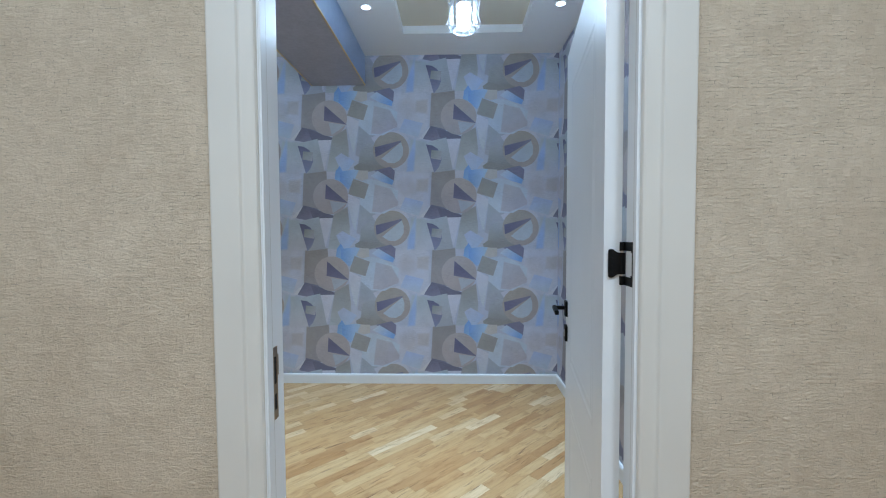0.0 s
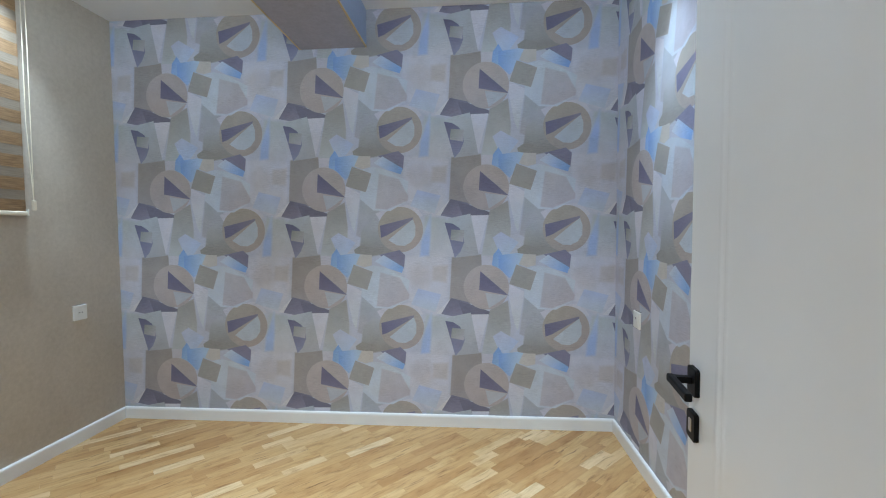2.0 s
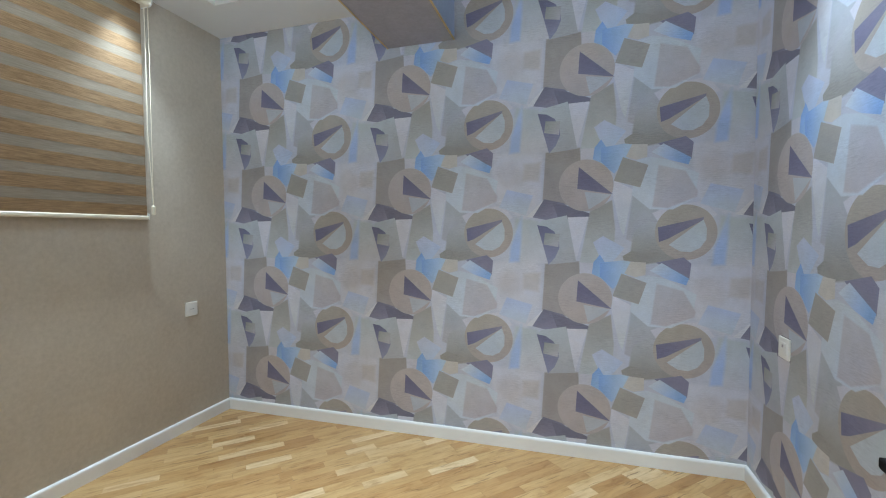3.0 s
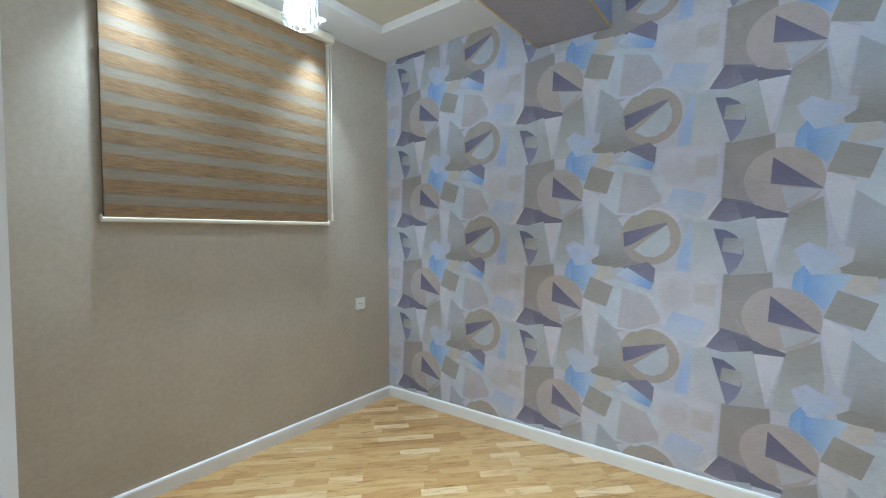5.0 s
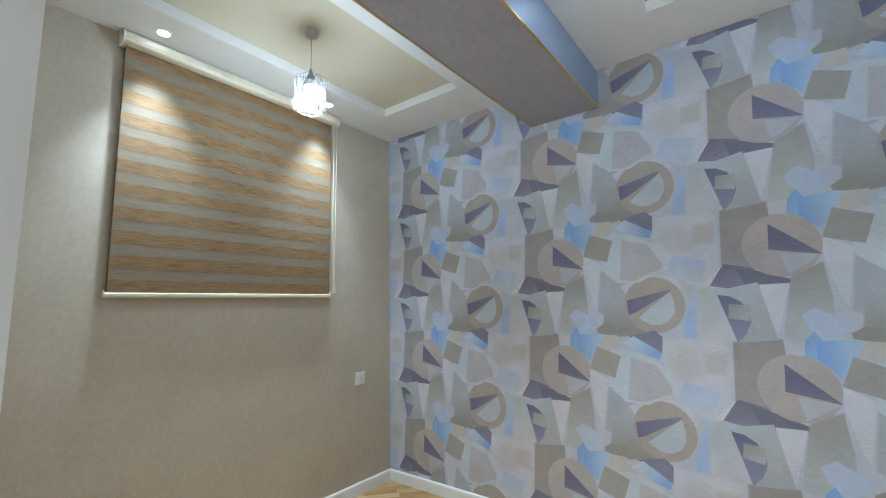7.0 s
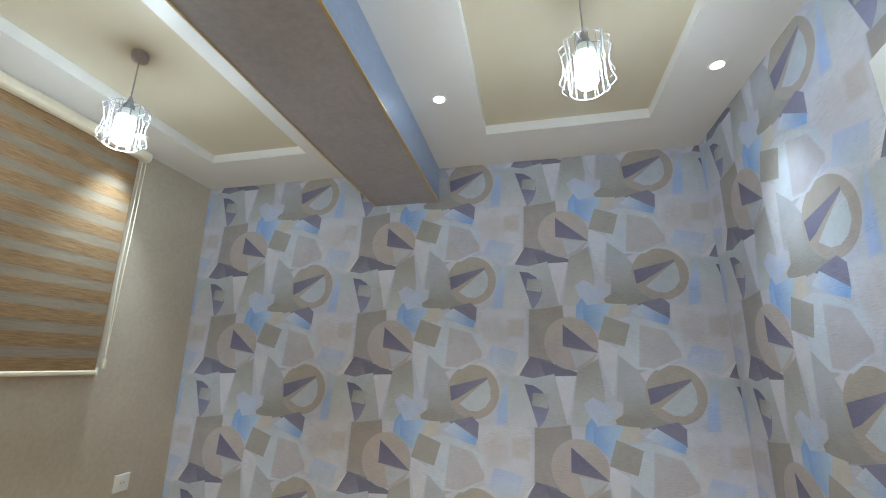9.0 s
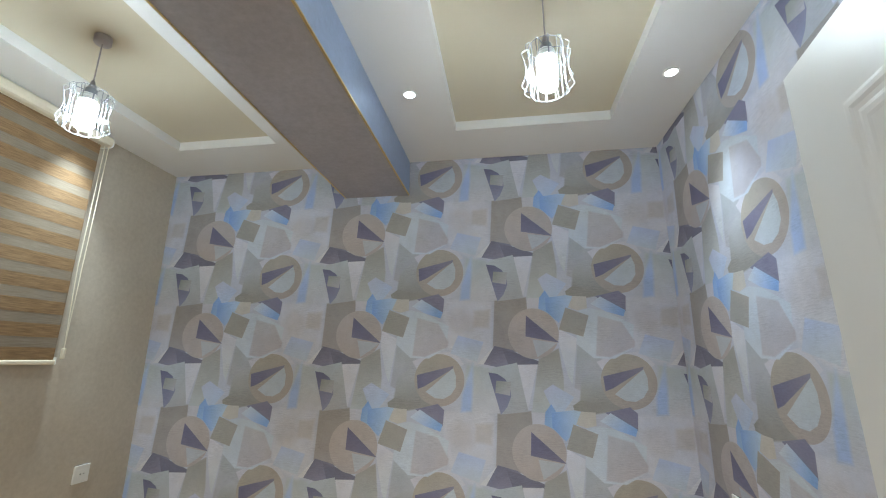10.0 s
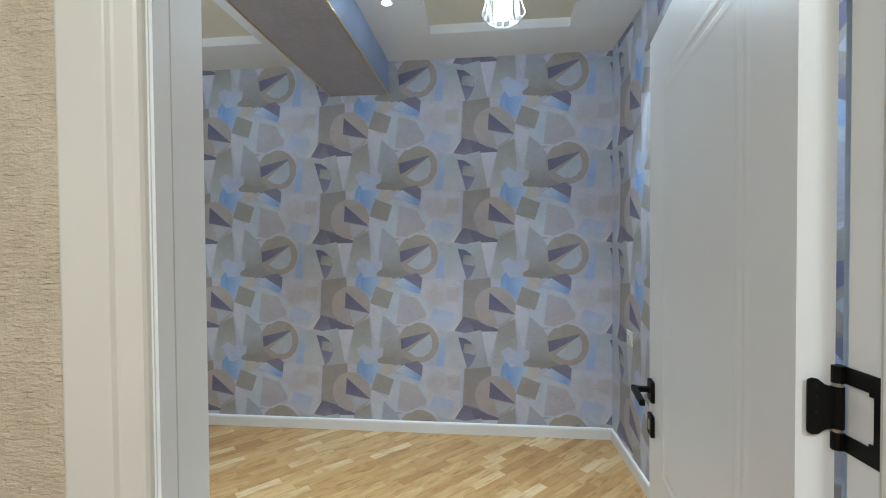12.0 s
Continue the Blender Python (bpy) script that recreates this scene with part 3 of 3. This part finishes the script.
# flat dark sheet on the jamb: the shade of the bolt pocket as colour
part("strike_pocket", box(DOOR_X0 + 0.0001, DOOR_X0 + 0.0008, 1.327, 1.342, 0.857, 0.983), M_DARK, frame_root, "dark sheet standing in for the shaded bolt pocket")

LEAF_A, LEAF_B = Vector((0.972, 1.366)), Vector((1.092, 2.150))
LEAF_W, LEAF_T = (LEAF_B - LEAF_A).length, 0.040
LEAF_YAW = math.degrees(math.atan2(LEAF_B.y - LEAF_A.y, LEAF_B.x - LEAF_A.x))
# leaf frame: x along the width from the hinge, y out of the hall face, z up
door = thing("door_1", pose(LEAF_A.x, LEAF_A.y, 0, 0, 0, LEAF_YAW), "open white panelled interior door with black handle", "door")
door["kind"] = "structure"


def leaf_mesh():
    bm = bmesh.new()
    z0, z1 = 0.008, 1.982
    panels = ((0.127, LEAF_W - 0.150, 0.745, 1.832), (0.127, LEAF_W - 0.150, 0.14, 0.605))
    # steps of the moulded panel: inset and height
    steps = ((0.0, 0.0), (0.006, 0.0008), (0.014, 0.0010), (0.021, -0.0006), (0.030, -0.0010), (0.037, 0.0002), (0.047, 0.0004), (0.054, -0.0004), (0.060, -0.0005))
    for face_y, out in ((0.0, 1), (-LEAF_T, -1)):
        xs = [0, panels[0][0], panels[0][1], LEAF_W]
        zs = [z0, panels[1][2], panels[1][3], panels[0][2], panels[0][3], z1]
        grid = {(i, j): bm.verts.new((x, face_y, z)) for i, x in enumerate(xs) for j, z in enumerate(zs)}
        for i in range(3):
            for j in range(5):
                if i == 1 and j in (1, 3):
                    continue
                bm.faces.new((grid[i, j], grid[i + 1, j], grid[i + 1, j + 1], grid[i, j + 1]))
        for k, (x0, x1, za, zb) in enumerate(panels):
            j = 3 if k == 0 else 1
            ring = [grid[1, j], grid[2, j], grid[2, j + 1], grid[1, j + 1]]
            for inset, height in steps[1:]:
                nxt = [bm.verts.new((x, face_y + out * height, z)) for x, z in ((x0 + inset, za + inset), (x1 - inset, za + inset), (x1 - inset, zb - inset), (x0 + inset, zb - inset))]
                for a in range(4):
                    bm.faces.new((ring[a], ring[(a + 1) % 4], nxt[(a + 1) % 4], nxt[a]))
                ring = nxt
            bm.faces.new(ring)
    bm.verts.ensure_lookup_table()
    # rim
    def col(x, z, y):
        return min(bm.verts, key=lambda v: (v.co - Vector((x, y, z))).length)
    zs = [z0, panels[1][2], panels[1][3], panels[0][2], panels[0][3], z1]
    xs = [0, panels[0][0], panels[0][1], LEAF_W]
    loop = [(x, z0) for x in xs] + [(LEAF_W, z) for z in zs[1:]] + [(x, z1) for x in xs[::-1][1:]] + [(0, z) for z in zs[::-1][1:-1]]
    front = [col(x, z, 0.0) for x, z in loop]
    back = [col(x, z, -LEAF_T) for x, z in loop]
    n = len(loop)
    for i in range(n):
        bm.faces.new((front[i], front[(i + 1) % n], back[(i + 1) % n], back[i]))
    bmesh.ops.recalc_face_normals(bm, faces=bm.faces)
    return bm


part("leaf", leaf_mesh(), M_WHITE, door)


def rounded_plate(cx, cz, w, h, y0, y1, r=0.007):
    bm = bmesh.new()
    pts = []
    for sx, sz, a0 in ((1, 1, 0), (-1, 1, 90), (-1, -1, 180), (1, -1, 270)):
        for k in range(5):
            a = radians(a0 + 22.5 * k)
            pts.append((cx + sx * (w / 2 - r) + r * math.cos(a), cz + sz * (h / 2 - r) + r * math.sin(a)))
    lo = [bm.verts.new((x, y0, z)) for x, z in pts]
    hi = [bm.verts.new((x, y1, z)) for x, z in pts]
    n = len(pts)
    for i in range(n):
        bm.faces.new((lo[i], lo[(i + 1) % n], hi[(i + 1) % n], hi[i]))
    bm.faces.new(lo[::-1])
    bm.faces.new(hi)
    bmesh.ops.recalc_face_normals(bm, faces=bm.faces)
    edges = [e for e in bm.edges if all(abs(v.co.y - y1) < 1e-6 for v in e.verts)]
    bmesh.ops.bevel(bm, geom=edges, offset=0.0018, segments=2, profile=0.5, affect="EDGES")
    return bm


HX = LEAF_W - 0.043
for side in (1, -1):
    base = 0.0 if side > 0 else -LEAF_T
    handle = part("handle", rounded_plate(HX, 0.953, 0.052, 0.062, base, base + side * 0.010) if side > 0 else rounded_plate(HX, 0.953, 0.052, 0.062, base, base - 0.010), M_BLACK, door, "matt black square lever handle")
    neck = prism(((-0.008, -0.007), (0.008, -0.007), (0.008, 0.007), (-0.008, 0.007)), 0.008, 0.058, lambda s, p, q: (HX + p, base + side * s, 0.956 + q))
    part("neck", neck, M_BLACK, handle)
    bm = prism(((0.043, -0.010), (0.043, 0.010), (0.058, 0.010), (0.058, -0.010)), 0.012, -0.118, lambda s, p, q: (HX + s, base + side * p, 0.956 + q * 0.85))
    bmesh.ops.bevel(bm, geom=bm.edges[:], offset=0.003, segments=2, profile=0.5, affect="EDGES")
    part("lever", bm, M_BLACK, handle)
    lock = part("escutcheon", rounded_plate(HX, 0.852, 0.052, 0.062, base, base + side * 0.010), M_BLACK, door, "matt black lock plate")
    part("cylinder", box(HX - 0.008, HX + 0.008, base + side * 0.0085 if side > 0 else base - 0.012, base + 0.012 if side > 0 else base - 0.0085, 0.838, 0.868, 0.002), M_STEEL, lock, "dull steel lock cylinder")


def hinge(z):
    """Butterfly hinge: an inner leaf on the door edge, an outer leaf on the jamb."""
    root = part("hinge", tube([(0.0, 0, z - 0.025), (0.0, 0, z + 0.025)], 0.0068, 12), M_BLACK, door, "black butterfly hinge")
    root.matrix_basis = door_inv @ pose(1.0125, 1.3575, 0)
    inner = bmesh.new()
    half = [(0.0, 0.025), (-0.008, 0.025), (-0.014, 0.027), (-0.021, 0.033), (-0.027, 0.034), (-0.031, 0.032), (-0.032, 0.029)]
    a = half + [(p, -q) for p, q in half[::-1]]
    lo = [inner.verts.new((p, -0.0015, z + q)) for p, q in a]
    hi = [inner.verts.new((p, -0.0035, z + q)) for p, q in a]
    for i in range(len(a)):
        j = (i + 1) % len(a)
        inner.faces.new((lo[i], lo[j], hi[j], hi[i]))
    inner.faces.new(lo)
    inner.faces.new(hi[::-1])
    bmesh.ops.recalc_face_normals(inner, faces=inner.faces)
    part("inner_leaf", inner, M_BLACK, root).matrix_basis = pose(0, 0, 0, 0, 0, LEAF_YAW - 90)
    outer = bmesh.new()
    x0, x1 = 0.0035, 0.0055
    for y0, y1, z0, z1 in ((-0.054, -0.043, -0.050, 0.050), (-0.043, 0.0, 0.030, 0.050), (-0.043, 0.0, -0.050, -0.030), (-0.043, -0.037, 0.026, 0.030), (-0.043, -0.037, -0.030, -0.026)):
        add_box(outer, x0, x1, y0, y1, z + z0, z + z1)
    bmesh.ops.recalc_face_normals(outer, faces=outer.faces)
    part("outer_leaf", outer, M_BLACK, root)
    for za, zb in ((-0.050, -0.0295), (0.0295, 0.050)):
        part("barrel", tube([(0, 0, z + za), (0, 0, z + zb)], 0.0066, 12), M_BLACK, root)
    for zz in (-0.0272, 0.0272):
        part("knuckle", tube([(0, 0, z + zz - 0.002), (0, 0, z + zz + 0.002)], 0.0058, 12), M_STEEL, root, "bright bearing ring")
    for zz in (-0.022, -0.006, 0.012, 0.024):
        bm = lathe(((0, 0), (0.0028, 0), (0.0020, 0.0009), (0, 0.0011)), 10)
        bmesh.ops.transform(bm, matrix=pose(0, 0, 0, 0, 0, LEAF_YAW - 90) @ pose(-0.024, -0.0035, z + zz, 90, 0, 0), verts=bm.verts)
        part("screw", bm, M_BLACK, root)


door_inv = door.matrix_basis.inverted()
hinge(1.197)


# ---------------------------------------------------------------- blind on the window wall
BY0, BY1, BX = 1.992, 3.236, -1.806
blind = thing("roller_blind", pose(BX, (BY0 + BY1) / 2, 1.385), "lowered day-and-night roller blind in wood-tone stripes, hung before the window wall", "blind")
HALF = (BY1 - BY0) / 2
CASSETTE = ((-0.035, 1.240), (0.030, 1.240), (0.042, 1.248), (0.048, 1.264), (0.046, 1.286), (0.034, 1.302), (0.015, 1.312), (-0.035, 1.312))
part("cassette", prism(CASSETTE, -HALF - 0.018, HALF + 0.032, lambda s, p, q: (p, s, q)), M_CORD, blind, "cream cassette headrail")
for s0, s1 in ((-HALF - 0.024, -HALF - 0.018), (HALF + 0.032, HALF + 0.040)):
    part("end_cap", prism([(p * 1.04, 1.274 + (q - 1.274) * 1.05) for p, q in CASSETTE], s0, s1, lambda s, p, q: (p, s, q)), M_PLASTIC, blind, "ivory end cap")
PITCH, SOLID = 0.1165, 0.066
z = 0.018
while z < 1.235:
    top = min(z + SOLID, 1.24)
    part("slat_band", box(-0.0012, 0.0012, -HALF, HALF, z, top), M_CLOTH, blind)
    if top < 1.23:
        part("sheer_band", box(-0.0008, 0.0008, -HALF, HALF, top, min(z + PITCH, 1.24)), M_SHEER, blind, "translucent gauze band")
    z += PITCH
part("back_band", box(-0.0230, -0.0222, -HALF, HALF, 0.024, 1.24), M_SHEER, blind, "translucent back layer")
part("bottom_bar", prism(((-0.014, 0.0), (0.004, 0.0), (0.008, 0.006), (0.008, 0.018), (0.004, 0.023), (-0.014, 0.023)), -HALF - 0.008, HALF + 0.004, lambda s, p, q: (p, s, q)), M_CORD, blind, "cream bottom bar")
for s in (-HALF - 0.010, HALF + 0.006):
    part("bar_cap", box(-0.016, 0.010, min(s, s + 0.004 * (1 if s > 0 else -1)) , max(s, s + 0.004 * (1 if s > 0 else -1)), -0.001, 0.036, 0.001), M_PLASTIC, blind)
for dx, dy in ((0.014, HALF + 0.014), (0.030, HALF + 0.024)):
    part("pull_chain", tube([(dx, dy, 1.25), (dx, dy, 0.9), (dx - 0.002, dy - 0.001, 0.5), (0.027, HALF + 0.021, 0.075)], 0.0022, 8), M_CORD, blind, "ivory bead chain")
part("chain_weight", box(0.017, 0.037, HALF + 0.013, HALF + 0.029, 0.028, 0.082, 0.005), M_CORD, blind, "ivory chain weight")


# ---------------------------------------------------------------- sockets
def wall_plate(at, label, holes):
    """Plate in the xz plane that faces -y of its own frame."""
    root = thing("wall_socket", at, label, "socket")
    part("plate", box(-0.045, 0.045, -0.010, 0, -0.046, 0.046, 0.003), M_PLASTIC, root)
    # shade at the plate edge, drawn as a slightly taller dark sheet
    part("back_box", box(-0.043, 0.043, -0.0005, 0.001, -0.0475, 0.0475), M_DARK, root, "dark sheet standing in for the shade around the plate")
    if holes:
        part("insert", box(-0.021, 0.021, -0.0112, -0.009, -0.021, 0.021, 0.001), M_PLASTIC, root)
        # no holes are cut: raised dark discs give their inner shade as colour
        for x in (-0.0095, 0.0095):
            bm = lathe(((0, 0), (0.0032, 0), (0.0032, 0.001), (0, 0.001)), 12)
            bmesh.ops.transform(bm, matrix=pose(x, -0.0112, 0, 90, 0, 0), verts=bm.verts)
            part("pin_hole", bm, M_DARK, root, "dark disc standing in for a shaded pin hole")
    else:
        part("rocker", box(-0.026, 0.026, -0.0125, -0.009, -0.026, 0.026, 0.0015), M_PLASTIC, root)
        part("jack", box(-0.007, 0.007, -0.0131, -0.0123, 0.004, 0.016), M_GREY, root, "grey jack opening")
    return root


wall_plate(pose(WEST, 3.550, 0.800, 0, 0, 90), "white two-pin wall socket on the taupe wall", True)
wall_plate(pose(EAST, 3.488, 0.797, 0, 0, -90), "white square outlet plate on the printed wall", False)


# ---------------------------------------------------------------- lamps
def pendant(at):
    root = thing("pendant_lamp", at, "lit pendant lamp with a white wire cage under the ceiling tray", "pendant lamp", "wire cage pendants")
    part("canopy", lathe(((0, 0), (0.030, 0), (0.032, -0.003), (0.032, -0.032), (0.029, -0.036), (0, -0.036)), 32), M_GREY, root, "grey ceiling rose", True)
    part("cord", tube([(0, 0, -0.035), (0, 0, -0.231)], 0.0028, 8), M_GREY, root)
    part("cord_grip", lathe(((0.004, -0.216), (0.007, -0.220), (0.013, -0.246), (0.018, -0.256), (0, -0.256)), 20), M_GREY, root, "grey cone cord grip", True)
    part("socket", lathe(((0.018, -0.256), (0.021, -0.260), (0.022, -0.284), (0.018, -0.288), (0, -0.288)), 24), M_WIRE, root, "white lamp holder", True)
    top, low, n = -0.268, -0.446, 12
    for r, z in ((0.060, top), (0.062, low)):
        part("cage_ring", tube([(r * math.cos(2 * math.pi * i / 40), r * math.sin(2 * math.pi * i / 40), z) for i in range(40)], 0.0014, 8, True), M_WIRE, root)
    for k in range(3):
        a = 2 * math.pi * k / 3
        part("spoke", tube([(0.02 * math.cos(a), 0.02 * math.sin(a), top), (0.06 * math.cos(a), 0.06 * math.sin(a), top)], 0.002, 6), M_WIRE, root)
    line = ((0.060, top), (0.072, top - 0.003), (0.0845, top - 0.016), (0.085, top - 0.022), (0.077, top - 0.054), (0.0735, top - 0.085), (0.077, top - 0.116), (0.0895, top - 0.148), (0.0885, top - 0.155), (0.074, top - 0.172), (0.062, low), (0.061, (top + low) / 2))
    first = None
    for k in range(n):
        a = 2 * math.pi * k / n
        if first is None:
            first = part("cage_wire", tube([(r, 0, z) for r, z in line], 0.0013, 7, True), M_WIRE, root)
        else:
            first_copy = new("cage_wire", first.data)
            first_copy.parent = root
            first_copy.matrix_basis = pose(0, 0, 0, 0, 0, math.degrees(a))
    part("lamp_base", lathe(((0, -0.286), (0.030, -0.286), (0.031, -0.291), (0.028, -0.292), (0.028, -0.297), (0.033, -0.298), (0.033, -0.304), (0.030, -0.305), (0.030, -0.310), (0.034, -0.311), (0.034, -0.316), (0, -0.316)), 24), M_PLASTIC, root, "white ribbed lamp base", True)
    part("bulb", lathe(((0, -0.443), (0.018, -0.441), (0.029, -0.434), (0.035, -0.420), (0.035, -0.330), (0.028, -0.3165), (0, -0.3165)), 20), M_BULB, root, "glowing cool white lamp", True)
    return root


pendant(pose(0.678, 2.608, TRAY_UP))
pendant(pose(-1.165, 2.608, TRAY_UP))


def downlight(x, y, tilt=0):
    root = thing("downlight", pose(x, y, CEIL), "small lit round recessed ceiling downlight", "downlight", "recessed downlights")
    part("trim_ring", lathe(((0.0265, -0.0005), (0.0265, -0.004), (0.029, -0.005), (0.035, -0.003), (0.036, -0.0005)), 32), M_PLASTIC, root, "", True)
    part("lens", lathe(((0, -0.0055), (0.023, -0.0050), (0.0265, -0.0035), (0.0265, -0.0005), (0, -0.0005)), 28), M_LENS, root, "glowing frosted lens", True)
    lamp = bpy.data.lights.new("downlight_beam", "SPOT")
    lamp.energy, lamp.color, lamp.spot_size, lamp.spot_blend, lamp.shadow_soft_size = SPOT_POWER, LAMP_COLOUR, radians(76), 1.0, 0.035
    ob = new("downlight_beam", lamp)
    ob.matrix_basis = pose(x, y, CEIL - 0.014, 0, tilt, 0)
    return root


for x in (-1.682, 0.068, 1.300):
    for y in (2.106, 3.112):
        downlight(x, y, 11 if x > 1 else -5 if x < -1 else 0)

# unseen lamps, added to brighten the hall wall and both door jambs
def added_hall_lamp(x, y):
    root = thing("added_hall_lamp", pose(x, y, 2.72), "unseen round lamp added to light the hall side and the jambs", "ceiling lamp", "hall lamps")
    part("base", lathe(((0, 0), (0.17, 0), (0.175, -0.02), (0.17, -0.03), (0, -0.03)), 32), M_PLASTIC, root, "", True)
    part("diffuser", lathe(((0.165, -0.031), (0.16, -0.055), (0.12, -0.07), (0, -0.076)), 32), M_HALLGLOW, root, "glowing disc of the added hall lamp", True)
    lamp = bpy.data.lights.new("added_hall_light", "AREA")
    lamp.shape, lamp.size, lamp.energy, lamp.color = "DISK", 0.34, HALL_POWER / 2, HALL_COLOUR
    new("added_hall_light", lamp).matrix_basis = pose(x, y, 2.63)


for x in (-0.15, 1.35):
    added_hall_lamp(x, -0.25)



# ---------------------------------------------------------------- parquet
floor = structure("floor", box(WEST - 0.1, EAST + 0.1, HALL_FACE + 0.042, NORTH + 0.1, -0.05, -0.0045), M_DARK, "diagonal light oak strip parquet, lacquered", "floor")
STRIP_W, GAP = 0.060, 0.0003
D = Vector((math.cos(radians(45)), math.sin(radians(45))))
N = Vector((-D.y, D.x))
F0, F1, G0, G1 = WEST, EAST, SOUTH - 0.04, NORTH


def clip(poly, axis, limit, sign):
    out = []
    for a, b in zip(poly, poly[1:] + poly[:1]):
        ia, ib = sign * (a[axis] - limit) >= 0, sign * (b[axis] - limit) >= 0
        if ia:
            out.append(a)
        if ia != ib:
            t = (limit - a[axis]) / (b[axis] - a[axis])
            out.append(a + t * (b - a))
    return out


def slab(bm, poly, top, bottom=-0.004):
    hi = [bm.verts.new((p.x, p.y, top)) for p in poly]
    lo = [bm.verts.new((p.x, p.y, bottom)) for p in poly]
    n = len(poly)
    bm.faces.new(hi)
    for i in range(n):
        bm.faces.new((hi[i], lo[i], lo[(i + 1) % n], hi[(i + 1) % n]))


rng = random.Random(7)
LENGTHS = (0.18, 0.24, 0.30, 0.36, 0.42, 0.50)
shared = {}
rest = bmesh.new()
count = 0
row = -30
while row * STRIP_W < 4.2:
    n0 = row * STRIP_W
    s = -1.5 - rng.random() * 0.4
    while s < 5.2:
        length = rng.choice(LENGTHS)
        corners = [D * a + N * b for a, b in ((s + GAP, n0 + GAP), (s + length - GAP, n0 + GAP), (s + length - GAP, n0 + STRIP_W - GAP), (s + GAP, n0 + STRIP_W - GAP))]
        poly = corners
        for axis, limit, sign in ((0, F0, 1), (0, F1, -1), (1, G0, 1), (1, G1, -1)):
            poly = clip(poly, axis, limit, sign)
            if len(poly) < 3:
                break
        area = 0.0
        if len(poly) >= 3:
            area = 0.5 * abs(sum(a.x * b.y - a.y * b.x for a, b in zip(poly, poly[1:] + poly[:1])))
        if area > 0.0004:
            mid = sum(poly, Vector((0, 0))) / len(poly)
            lift = rng.uniform(-0.00012, 0.00012)
            whole = area > (length - 2 * GAP) * (STRIP_W - 2 * GAP) * 0.999
            if whole and mid.y > 2.05 and count < 300:
                if length not in shared:
                    bm = bmesh.new()
                    slab(bm, [Vector(c) for c in ((GAP, GAP), (length - GAP, GAP), (length - GAP, STRIP_W - GAP), (GAP, STRIP_W - GAP))], 0.0)
                    me = bpy.data.meshes.new("strip")
                    bm.to_mesh(me)
                    bm.free()
                    me.materials.append(M_OAK)
                    shared[length] = me
                ob = new("strip", shared[length])
                ob.parent = floor
                at = D * s + N * n0
                ob.matrix_basis = pose(at.x, at.y, lift, 0, 0, 45)
                count += 1
            else:
                slab(rest, poly, lift)
        s += length
    row += 1
bmesh.ops.recalc_face_normals(rest, faces=rest.faces)
tagged(part("strip_rest", rest, M_OAK_REST, floor), "", "", "", "stuff")
